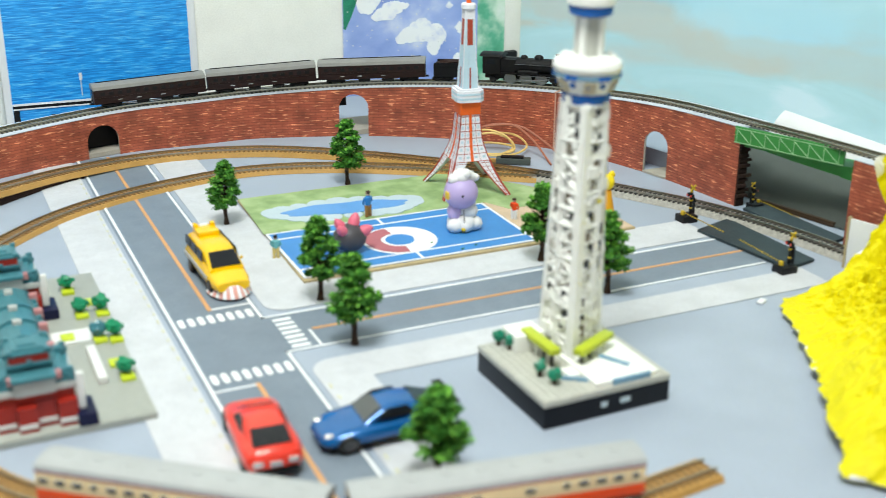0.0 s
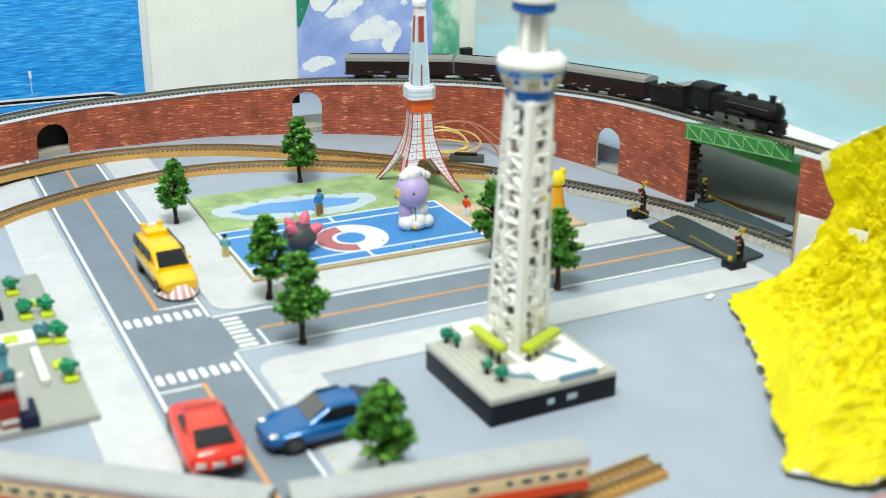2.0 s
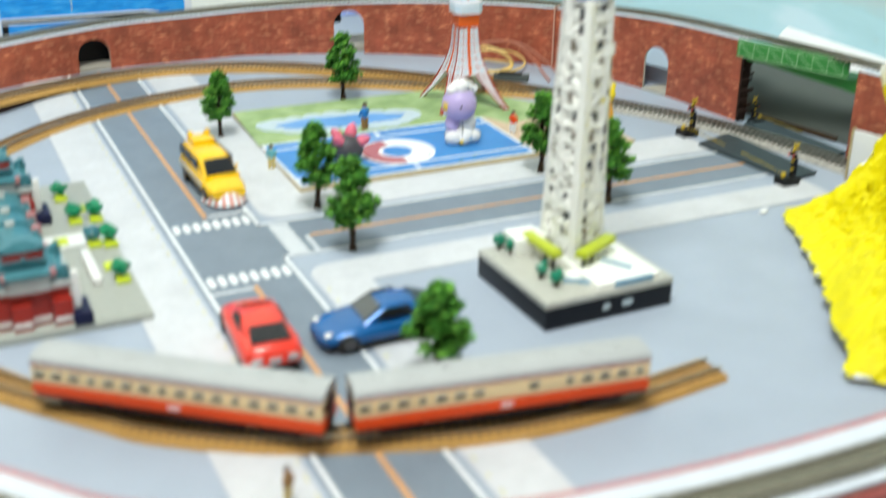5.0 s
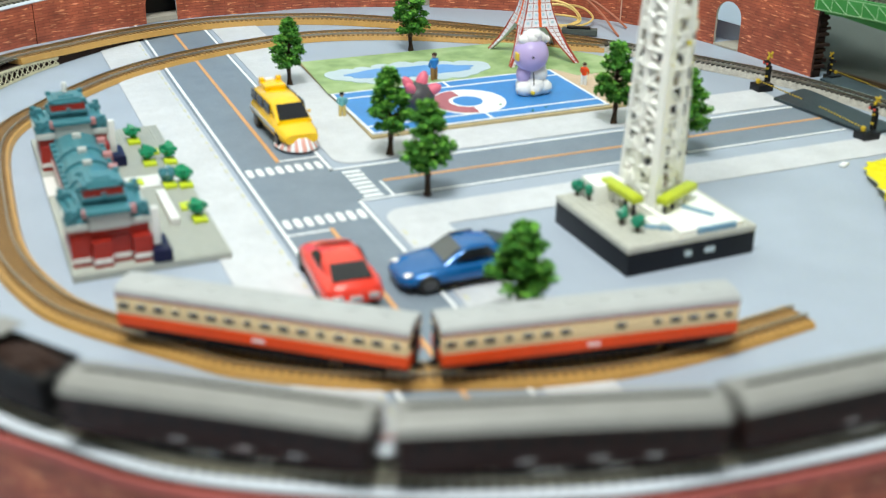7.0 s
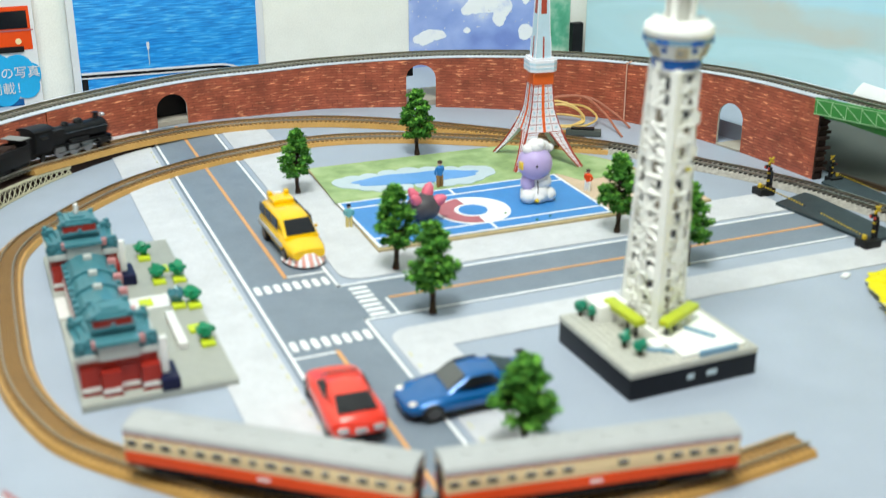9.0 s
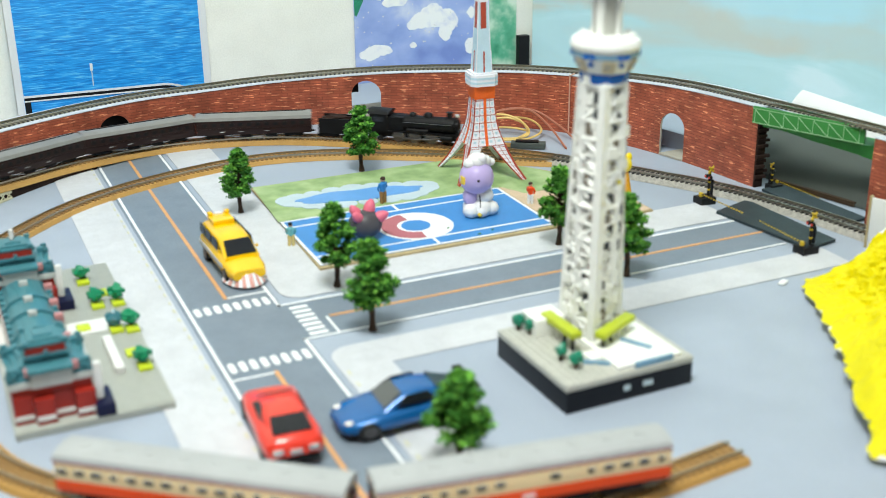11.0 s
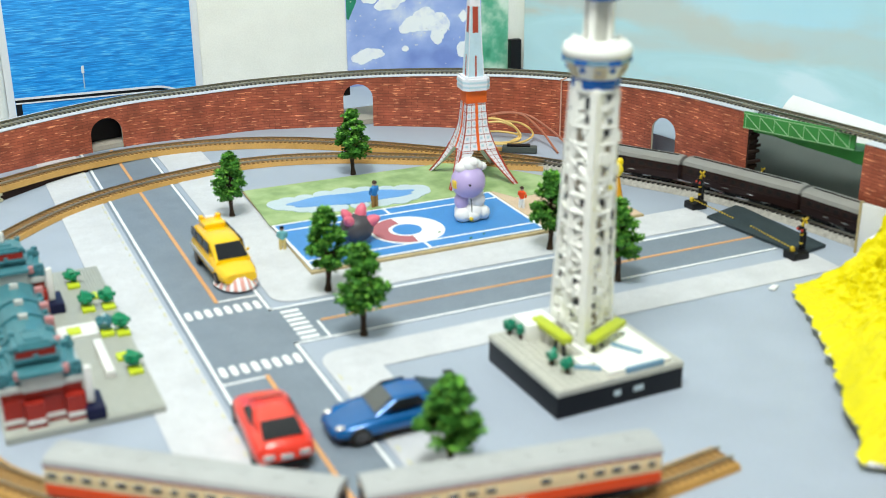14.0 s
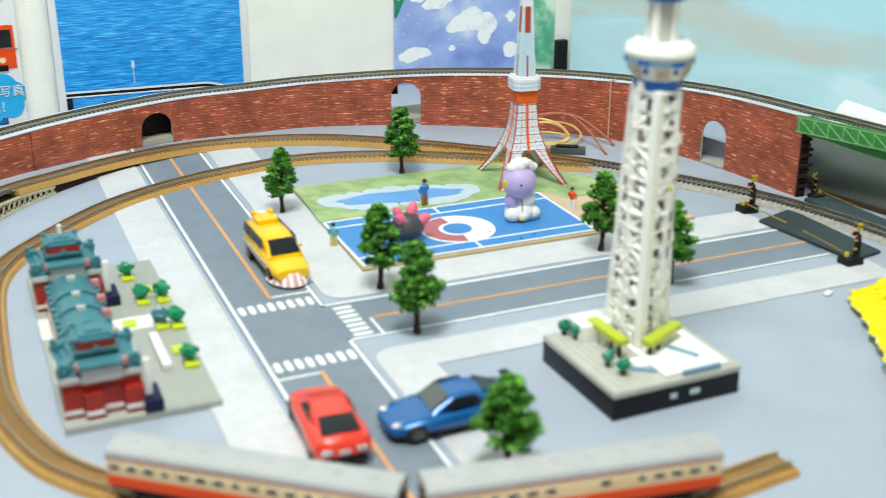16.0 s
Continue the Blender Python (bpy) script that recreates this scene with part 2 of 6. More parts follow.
def part(name, bm, material, parent=None, label="", smooth=35, m=None, kind=""):
    ob = new(name, bm if isinstance(bm, bpy.types.Mesh) else mesh_of(bm, name, material, smooth))
    ob.parent = parent
    if m is not None:
        ob.matrix_basis = m
    return tagged(ob, label, kind=kind)


def thing(name, label, category, m=None, group="", kind=""):
    ob = new(name)
    ob.empty_display_size = 0.01
    if m is not None:
        ob.matrix_basis = m
    return tagged(ob, label, category, group, kind)


def setting(name, bm, material, label, category, smooth=35):
    return tagged(part(name, bm, material, smooth=smooth), label, category, kind="structure")


def box(bm, x0, y0, z0, x1, y1, z1, bevel=0.0, m=None, mi=0):
    r = bmesh.ops.create_cube(bm, size=1.0, matrix=Matrix.Translation(((x0 + x1) / 2, (y0 + y1) / 2, (z0 + z1) / 2)) @ Matrix.Diagonal((x1 - x0, y1 - y0, z1 - z0, 1)))
    vs = r["verts"]
    if bevel:
        es = list({e for v in vs for e in v.link_edges})
        b = bmesh.ops.bevel(bm, geom=es, offset=bevel, segments=2, affect="EDGES", profile=0.6)
        vs = list({v for f in b["faces"] for v in f.verts} | {v for v in vs if v.is_valid})
    if mi:
        for f in {f for v in vs for f in v.link_faces}:
            f.material_index = mi
    if m is not None:
        bmesh.ops.transform(bm, matrix=m, verts=vs)
    return vs


def B(*args, **kw):
    bm = bmesh.new()
    box(bm, *args, **kw)
    return bm


def prism(pts, z0, z1, bm=None):
    bm = bm or bmesh.new()
    lo = [bm.verts.new((x, y, z0)) for x, y in pts]
    hi = [bm.verts.new((x, y, z1)) for x, y in pts]
    n = len(pts)
    bm.faces.new(hi)
    bm.faces.new(lo[::-1])
    for i in range(n):
        bm.faces.new((lo[i], lo[(i + 1) % n], hi[(i + 1) % n], hi[i]))
    return bm


def loft(rings, bm=None, caps=True, closed=True):
    """Joins rings of equal length into one skin."""
    bm = bm or bmesh.new()
    vs = [[bm.verts.new(p) for p in r] for r in rings]
    n = len(vs[0])
    for a, b in zip(vs, vs[1:]):
        for i in range(n if closed else n - 1):
            j = (i + 1) % n
            bm.faces.new((a[i], a[j], b[j], b[i]))
    if caps and closed:
        bm.faces.new(vs[0][::-1])
        bm.faces.new(vs[-1])
    bmesh.ops.recalc_face_normals(bm, faces=bm.faces[:])
    return bm


def lathe(profile, n=24, bm=None, at=(0, 0, 0), squash=1.0):
    return loft([[(at[0] + r * math.cos(2 * math.pi * i / n), at[1] + squash * r * math.sin(2 * math.pi * i / n), at[2] + z) for i in range(n)] for r, z in profile], bm)


def tube(pts, r, n=8, bm=None):
    rings = []
    P = [Vector(p) for p in pts]
    for i, p in enumerate(P):
        d = (P[min(i + 1, len(P) - 1)] - P[max(i - 1, 0)]).normalized()
        q = d.to_track_quat("Z", "Y").to_matrix()
        rr = r[i] if isinstance(r, (list, tuple)) else r
        rings.append([p + q @ Vector((rr * math.cos(2 * math.pi * k / n), rr * math.sin(2 * math.pi * k / n), 0)) for k in range(n)])
    return loft(rings, bm)


def cyl(r, h, n=20, axis="Z", at=(0, 0, 0), bm=None, bevel=0.15):
    """A short cylinder with eased rims, centred on at."""
    b = min(r, h) * bevel
    tmp = lathe([(r - b, -h / 2), (r, -h / 2 + b), (r, h / 2 - b), (r - b, h / 2)], n)
    turn = {"Z": Matrix(), "X": pose(0, 0, 0, 0, 90, 0), "Y": pose(0, 0, 0, 90, 0, 0)}[axis]
    bmesh.ops.transform(tmp, matrix=Matrix.Translation(at) @ turn, verts=tmp.verts[:])
    if bm is None:
        return tmp
    merge(bm, tmp)
    return bm


def merge(bm, other):
    me = bpy.data.meshes.new("tmp")
    other.to_mesh(me)
    other.free()
    bm.from_mesh(me)
    bpy.data.meshes.remove(me)
    return bm


def blob(r, at=(0, 0, 0), scale=(1, 1, 1), sub=3, bm=None, rough=0.0, freq=3.0):
    bm = bm or bmesh.new()
    vs = bmesh.ops.create_icosphere(bm, subdivisions=sub, radius=1.0)["verts"]
    for v in vs:
        k = 1 + rough * noise.noise(v.co * freq + Vector(at) * 400)
        v.co = Vector(at) + Vector((v.co.x * r * scale[0] * k, v.co.y * r * scale[1] * k, v.co.z * r * scale[2] * k))
    return bm


class Path:
    """A smooth way through plan points (x, y, height), run by its length in metres."""

    def __init__(self, ctrl, step=12):
        P = np.array(ctrl, float)
        n, out = len(P), []
        for i in range(n - 1):
            p0, p1, p2, p3 = P[max(i - 1, 0)], P[i], P[i + 1], P[min(i + 2, n - 1)]
            for k in range(step):
                t = k / step
                out.append(0.5 * ((2 * p1) + (-p0 + p2) * t + (2 * p0 - 5 * p1 + 4 * p2 - p3) * t * t + (-p0 + 3 * p1 - 3 * p2 + p3) * t**3))
        out.append(P[-1])
        self.p = np.array(out)
        self.s = np.r_[0, np.cumsum(np.linalg.norm(np.diff(self.p, axis=0), axis=1))]
        self.length = float(self.s[-1])

    def at(self, s):
        return Vector([float(np.interp(s, self.s, self.p[:, k])) for k in range(3)])

    def along(self, s):
        return (self.at(min(s + 0.004, self.length)) - self.at(max(s - 0.004, 0))).normalized()

    def side(self, s, off, up=0.0):
        """A point off to the left of the way by off, and up."""
        d = self.along(s)
        return self.at(s) + Vector((-d.y, d.x, 0)).normalized() * off + Vector((0, 0, up))

    def near(self, x, y, lo=0.0, hi=99.0):
        best = min((s for s in np.arange(lo, min(hi, self.length), 0.002)), key=lambda s: (self.at(s).x - x) ** 2 + (self.at(s).y - y) ** 2)
        return float(best)


def sweep(path, s0, s1, profile, step=0.006, bm=None):
    """Runs a closed profile of (left, up) pairs along a path."""
    n = max(2, int((s1 - s0) / step))
    return loft([[path.side(s0 + (s1 - s0) * i / n, a, b) for a, b in profile] for i in range(n + 1)], bm)


def track(name, path, s0, s1, bed, tie, label, bed_mat, bed_h=0.0030, pitch=0.0042, tie_len=0.0075, kind="structure"):
    """Nine-millimetre gauge track: bed, sleepers and two rails."""
    root = thing(name, label, "railway track", kind=kind)
    if bed:
        w0, w1 = bed
        part("roadbed", sweep(path, s0, s1, [(-w0, -bed_h), (w0, -bed_h), (w1, -0.0008), (-w1, -0.0008)] if bed_h > .002 else [(-w0, -bed_h), (w0, -bed_h), (w1, -0.0002), (-w1, -0.0002)]), bed_mat, root)
    bm = bmesh.new()
    n = int((s1 - s0) / pitch)
    for i in range(n):
        s = s0 + (i + 0.5) * pitch
        p, d = path.at(s), path.along(s)
        box(bm, -0.0009, -tie_len, -0.0009, 0.0009, tie_len, 0.0001, m=Matrix.Translation(p) @ Matrix.Rotation(math.atan2(d.y, d.x), 4, "Z"))
    part("sleepers", bm, tie, root, kind="stuff", smooth=None)
    for off in (-0.0046, 0.0046):
        part("rail", sweep(path, s0, s1, [(off - 0.0004, 0.0001), (off + 0.0004, 0.0001), (off + 0.0004, 0.0017), (off - 0.0004, 0.0017)]), M["rail"], root)
    return root


# ---- plan of the railway ----
LOOP = Path([(-0.104, 0.886, .0300), (-0.045, 0.958, .0320), (.047, 1.0155, .0353), (.157, 1.0498, .0390), (.235, 1.0520, .0410), (.305, 1.0480, .0430), (.40, 1.0135, .0482),
             (.49, .955, .0520), (.546, .890, .0550), (.579, .80, .0615), (.594, .70, .0655), (.611, .59, .0675),
             (.628, .47, .066), (.600, .355, .059), (.50, .272, .0535), (.40, .252, .051), (.271, .2465, .050), (.172, .252, .050),
             (.120, .264, .050), (.073, .284, .050), (.028, .312, .049), (.000, .344, .047), (-.025, .380, .045), (-.060, .47, .037), (-.075, .60, .031),
             (-.062, .74, .026), (-.032, .840, .0205), (.012, .904, .0160), (.055, .944, .0112), (.113, .982, .0075), (.188, 1.004, .0052),
             (.268, .991, .005), (.335, .953, .005), (.405, .893, .005), (.470, .826, .005), (.521, .75, .005), (.553, .692, .005), (.573, .628, .005),
             (.588, .55, .005), (.607, .47, .005), (.650, .40, .005), (.72, .355, .005), (.82, .33, .005), (.96, .32, .005)])
SIDING = Path([(.324, .386, .004), (.270, .3800, .004), (.2295, .3790, .004), (.189, .385, .004), (.1465, .3995, .004), (.112, .4135, .004), (.0735, .439, .004), (.0545, .459, .004), (.0155, .505, .004),
               (0, .536, .004), (-.0115, .585, .004), (-.0130, .645, .004), (-.0085, .742, .004), (.0055, .788, .004), (.0290, .8205, .004), (.0500, .8450, .004), (.0740, .8690, .004), (.0980, .8876, .004), (.1216, .9010, .004), (.1458, .9120, .004), (.190, .926, .004), (.253, .935, .004),
               (.318, .919, .004), (.381, .885, .004), (.43, .850, .004), (.470, .822, .004)])
S_GATE0, S_GATE1 = LOOP.near(.590, .70, 0.6, 1.3), LOOP.near(.609, .597, 0.6, 1.4)
S_FRONT0, S_FRONT1 = LOOP.near(.42, .266, 1.2, 1.9), LOOP.near(-.025, .38, 1.5, 2.2)
S_BROWN0, S_GREY = LOOP.near(.02, .905, 2.2, 3.0), LOOP.near(.470, .826, 2.6, 3.4)


# ---- room and table ----
def slab(name, x0, y0, z0, x1, y1, z1, mat, label, category):
    return setting(name, B(x0, y0, z0, x1, y1, z1), mat, label, category)


slab("floor", -2.0, -1.6, -0.74, 2.4, 1.9, -0.70, M["room"], "plain pale floor of the room", "floor")
slab("ceiling", -2.0, -1.6, 1.62, 2.4, 1.9, 1.66, M["room"], "plain pale ceiling of the room", "ceiling")
for k, (x0, x1, z0, z1) in enumerate(((-2.0, -1.2, -0.70, 1.62), (1.6, 2.4, -0.70, 1.62), (-1.2, 1.6, -0.70, -0.1), (-1.2, 1.6, 1.45, 1.62))):
    slab("wall_south_%d" % (k + 1), x0, -1.66, z0, x1, -1.6, z1, M["room"], "plain pale wall round a window added for fill light", "wall")
# window out of view, added so world light fills the camera-facing sides
win = bmesh.new()
for x0, x1, z0, z1 in ((-1.2, -1.15, -0.1, 1.45), (1.55, 1.6, -0.1, 1.45), (0.175, 0.225, -0.1, 1.45), (-1.15, 1.55, -0.1, -0.05), (-1.15, 1.55, 1.40, 1.45)):
    box(win, x0, -1.65, z0, x1, -1.61, z1)
setting("window_1", win, M["white"], "unseen wide window added for fill light, white frame", "window")
slab("wall_west", -2.06, -1.6, -0.70, -2.0, 1.9, 1.62, M["room"], "plain pale side wall of the room", "wall")
slab("wall_east", 2.4, -1.6, -0.70, 2.46, 1.9, 1.62, M["room"], "plain pale side wall of the room", "wall")
slab("wall_north", -2.0, 1.16, -0.70, 2.4, 1.22, 1.62, M["wallpaper"], "off-white wall with embossed wallpaper behind the layout", "wall")
slab("ground", -0.40, 0.16, -0.03, 0.98, 1.155, 0.0, M["board"], "grey-blue painted baseboard of the model town", "baseboard")
lamp_body = thing("ceiling_lamp", "round white ceiling lamp, switched on", "lamp", pose(-0.06, 0.20, 1.56))
part("housing", lathe([(0.27, 0), (0.28, 0.02), (0.27, 0.06), (0.2, 0.06)], 40), M["white"], lamp_body)


# ---- printed town sheet ----
def sheet(name, pts, z, mat, label="", category="", parent=None, t=0.0003):
    ob = part(name, prism(pts, z - t, z), mat, parent, smooth=None)
    if parent is None:
        tagged(ob, label, category, kind="structure")
    return ob


def rect(x0, y0, x1, y1):
    return [(x0, y0), (x1, y0), (x1, y1), (x0, y1)]


def arc(cx, cy, r, a0, a1, n=10):
    return [(cx + r * math.cos(radians(a0 + (a1 - a0) * i / n)), cy + r * math.sin(radians(a0 + (a1 - a0) * i / n))) for i in range(n + 1)]


main_road = sheet("main_road", rect(.1235, .255, .1805, 1.03), .0004, M["road"], "dark grey printed street with white edge lines", "road")
side_road = sheet("side_road", rect(.1805, .592, .524, .6455), .0004, M["road"], "dark grey printed side street with an orange centre line", "road")
sheet("edge_line", rect(.1250, .255, .1270, 1.03), .0007, M["line"], parent=main_road)
for y0, y1 in ((.255, .594), (.6435, 1.03)):
    sheet("edge_line", rect(.1775, y0, .1795, y1), .0007, M["line"], parent=main_road)
for y0, y1 in ((.255, .5625), (.668, 1.03)):
    sheet("centre_line", rect(.1505, y0, .1530, y1), .0007, M["orange"], parent=main_road)
for y in (.592, .6435):
    sheet("edge_line", rect(.1775, y, .524, y + .0019), .0007, M["line"], parent=side_road)
sheet("centre_line", rect(.202, .6165, .524, .6188), .0007, M["orange"], parent=side_road)
for y in (.5600, .6685):
    sheet("stop_line", rect(.127 if y < .6 else .1525, y, .1505 if y < .6 else .1775, y + .0016), .0007, M["line"], parent=main_road)
sheet("stop_line", rect(.199, .594, .2006, .6170), .0007, M["line"], parent=side_road)
for y in (.5690, .6490):
    for i in range(8):
        x = .1290 + i * .0061
        sheet("crossing_bar", arc(x + .0019, y + .0105, .0019, 0, 180, 4) + arc(x + .0019, y + .0019, .0019, 180, 360, 4), .0007, M["line"], parent=main_road)
for i in range(7):
    y = .5965 + i * .0065
    sheet("crossing_bar", rect(.1830, y, .1945, y + .0036), .0007, M["line"], parent=side_road)
# pavements with rounded corners
sheet("pavement_west", rect(.0868, .255, .1205, 1.03), .0006, M["pavement"], "pale printed pavement beside the street", "pavement")
sheet("pavement_north", arc(.198, .664, .0135, 180, 270, 8) + [(.522, .6505), (.522, .688), (.2225, .688), (.2225, 1.03), (.1845, 1.03)], .0006, M["pavement"],
      "pale printed pavement round the park", "pavement")
sheet("pavement_south", [(.184, .255), (.2155, .255), (.2135, .546), (.540, .546), (.540, .575)] + arc(.198, .561, .0140, 90, 180, 8), .0006, M["pavement"],
      "pale printed pavement with a rounded corner", "pavement")
tick = paint("printed_pale_yellow", (0.62, 0.61, 0.42), 0.55, 0.1)
for host, xs, ys in (("pavement_west", (.1180,), np.arange(.27, 1.0, .0135)), ("pavement_south", (.1865,), np.arange(.27, .545, .0135))):
    for x in xs:
        for k, y in enumerate(ys):
            sheet("kerb_tick", rect(x, y, x + .0012, y + .0030 + .0012 * (k % 3)), .0009, tick, parent=bpy.data.objects[host])
# park board
park = thing("park_board", "flat printed park board with grass, pond and blue court", "board", kind="structure")
part("base", prism([(.2195, .686), (.478, .686), (.478, .735), (.455, .80), (.412, .864), (.224, .867)], 0.0007, .0022), M["board_edge"], park, "tan card edge", smooth=None)
sheet("grass", [(.2205, .7815), (.400, .7815), (.410, .7600), (.462, .7600), (.453, .799), (.4115, .8625), (.225, .8655)], .0026, M["green"], parent=park)
sheet("dirt", [(.3985, .6875), (.4770, .6875), (.4770, .735), (.4650, .7595), (.4100, .7595), (.4020, .780), (.3985, .780)], .0025, M["dirt"], parent=park)
sheet("court_ground", rect(.2212, .6900, .3975, .7800), .0026, M["court"], parent=park)
for p in (rect(.2212, .6900, .3975, .6918), rect(.2212, .7782, .3975, .7800), rect(.2212, .6918, .2232, .7782), rect(.3955, .6918, .3975, .7782),
          rect(.2232, .7035, .3955, .7053), rect(.2232, .7650, .3955, .7668), rect(.3070, .6918, .3090, .7035), rect(.3070, .7668, .3090, .7782)):
    sheet("court_line", p, .0029, M["line"], parent=park)
sheet("court_circle", arc(.3065, .7300, .0272, 0, 360, 40)[:-1], .0030, M["line"], parent=park)
sheet("court_half", arc(.3065, .7300, .0250, 95, 265, 24) + arc(.3065, .7300, .0135, 265, 95, 16), .0033, M["court_red"], parent=park)
sheet("court_spot", arc(.3065, .7300, .0105, 0, 360, 24)[:-1], .0033, M["court"], parent=park)
shore = bmesh.new()
for i in range(20):
    a = 2 * math.pi * i / 20
    x, y = .295 + .054 * math.cos(a) * (1 + .06 * math.sin(3 * a)), .811 + .017 * math.sin(a) + .006 * math.cos(a) * -1
    prism(arc(x, y, .0090 + .0015 * math.sin(5 * a), 0, 360, 16)[:-1], .0024, .00285 + .00002 * i, shore)
part("pond_shore", shore, M["shore"], park, smooth=None)
water = bmesh.new()
prism([(.295 + .049 * math.cos(a) * (1 + .05 * math.sin(9 * a)), .811 + .0125 * math.sin(a) * (1 + .10 * math.sin(7 * a)) - .005 * math.cos(a)) for a in [2 * math.pi * i / 60 for i in range(60)]], .0026, .0034, water)
part("pond_water", water, M["pond"], park, smooth=None)


# ---- brick viaduct ----
def wall_run(name, s0, s1, off, thick, base, label, arches=(), step=0.004, deck=True, drop=0.0016):
    """A card wall under the track: brick face, arches cut through, pale deck on top."""
    root = thing(name, label, "brick viaduct", kind="structure")
    bm = bmesh.new()
    uv = bm.loops.layers.uv.new("UVMap")

    def quad(pts, uvs):
        f = bm.faces.new([bm.verts.new(p) for p in pts])
        for lp, c in zip(f.loops, uvs):
            lp[uv].uv = c

    n = int((s1 - s0) / step)
    ss = [s0 + (s1 - s0) * i / n for i in range(n + 1)]
    for a, h, w in arches:
        ss += [a + w * math.cos(math.pi * k / 12) for k in range(13)]
    ss = sorted(set(round(s, 5) for s in ss))

    def gap(s):
        for a, h, w in arches:
            if abs(s - a) <= w + 1e-6:
                return h - w * 0.9 + 0.9 * math.sqrt(max(w * w - (s - a) ** 2, 0))
        return base

    def inside(sa, sb):
        return any(abs((sa + sb) / 2 - a) < w for a, h, w in arches)

    for sa, sb in zip(ss, ss[1:]):
        ga, gb = (gap(sa), gap(sb)) if inside(sa, sb) else (base, base)
        for o, flip in ((off, False), (off + thick, True)):
            A, Bp = LOOP.side(sa, o), LOOP.side(sb, o)
            ta, tb = A.z - drop, Bp.z - drop
            pts = [(A.x, A.y, ga), (Bp.x, Bp.y, gb), (Bp.x, Bp.y, tb), (A.x, A.y, ta)]
            uvs = [(sa, ga), (sb, gb), (sb, tb), (sa, ta)]
            quad(pts[::-1] if flip else pts, uvs[::-1] if flip else uvs)
    part("brick_face", bm, M["brick"], root, "red-brown printed brick paper", smooth=None)
    bm = bmesh.new()
    for sa, sb in zip(ss, ss[1:]):
        if inside(sa, sb):
            ga, gb = gap(sa), gap(sb)
            p = [LOOP.side(sa, off), LOOP.side(sb, off), LOOP.side(sb, off + thick), LOOP.side(sa, off + thick)]
            bm.faces.new([bm.verts.new((q.x, q.y, g)) for q, g in zip(p, (ga, gb, gb, ga))])
    for s in [x for a, h, w in arches for x in (a - w, a + w)] + [s0, s1]:
        p, q, g = LOOP.side(s, off), LOOP.side(s, off + thick), base
        top = p.z - drop if s in (s0, s1) else gap(s)
        bm.faces.new([bm.verts.new(v) for v in ((p.x, p.y, g), (q.x, q.y, g), (q.x, q.y, top), (p.x, p.y, top))])
    part("arch_lining", bm, M["tunnel"] if arches else M["card"], root, smooth=None)
    if deck:
        a, b = off - 0.0008, off + 0.0300
        part("deck", sweep(LOOP, s0, s1, [(a, -0.0016), (b, -0.0016), (b, -0.0010), (a, -0.0010)]), M["deck_pale"], root, "pale paper deck", smooth=None)
    return root


S_A1, S_A2, S_A3 = LOOP.near(.148, 1.049, 0, 1), LOOP.near(.386, 1.03, 0, 1), LOOP.near(.587, .803, 0.4, 1.2) + .0050
wall_run("viaduct_north", 0.0, S_GATE0, -0.0138, 0.0022, 0.0, "curved red brick viaduct with small arches, seen from inside",
         arches=((S_A1, 0.0285, 0.0148), (S_A2, 0.0400, 0.0142), (S_A3, 0.0385, 0.0138)))
for sa, sb in ((LOOP.near(.036, 1.010, 0, .5), S_A1 - .019), (LOOP.near(.306, 1.048, 0, .8), S_A2 - .018)):
    wall_run("brick_paper_sheet", sa, sb, -.0150, .0010, 0.0, "overlapping sheet of red printed brick paper on the viaduct", deck=False, drop=.0020)
# black card added behind the first arch so its inside reads dark
a1, b1 = LOOP.side(S_A1 - .02, .004), LOOP.side(S_A1 + .02, .004)
part("dark_lining", loft([[(a1.x, a1.y, z), (b1.x, b1.y, z), (b1.x, b1.y + .001, z), (a1.x, a1.y + .001, z)] for z in (0, .030)]), M["black"], bpy.data.objects["viaduct_north"], "black card added for the dark inside of the arch", smooth=None)
part("arch_floor", prism([(a1.x, a1.y - .0172), (b1.x, b1.y - .0172), (b1.x, b1.y), (a1.x, a1.y)], .0004, .0044), M["tunnel"], bpy.data.objects["viaduct_north"], "tan card floor in the arch", smooth=None)
pier = LOOP.side(S_GATE0, -.0145)
part("gate_end", B(pier.x + .0005, pier.y - .0005, 0, pier.x + .008, pier.y + .0015, pier.z - .0025), M["card"], bpy.data.objects["viaduct_north"], "dark card end of the wall", smooth=None)
for k in range(14):
    part("torn_step", B(pier.x - .0012, pier.y - .0022 - .0014 * (k % 2), .004 + k * .0041, pier.x + .0065 + .002 * (k % 3), pier.y - .0006, .0062 + k * .0041), M["card"], bpy.data.objects["viaduct_north"], smooth=None)
a3, b3 = LOOP.side(S_A3 - .05, .012), LOOP.side(S_A3 + .05, .012)
part("grey_backing", loft([[(a3.x, a3.y, z), (b3.x, b3.y, z), (b3.x + .001, b3.y, z), (a3.x + .001, a3.y, z)] for z in (0, .014)]), M["gutter"], bpy.data.objects["viaduct_north"], "low grey card behind the arch", smooth=None)
f3, e3 = LOOP.side(S_A3 - .013, -.0150), LOOP.side(S_A3 + .013, -.0150)
part("arch_floor", prism([(f3.x, f3.y), (e3.x, e3.y), (e3.x + .030, e3.y), (f3.x + .030, f3.y)], .0004, .0020), M["tunnel"], bpy.data.objects["viaduct_north"], "tan card floor in the arch", smooth=None)
p2 = LOOP.side(S_A2 - .012, .020)
part("dark_card", B(p2.x - .008, p2.y, .0210, p2.x + .0035, p2.y + .001, .0330), M["black"], bpy.data.objects["viaduct_north"], smooth=None)
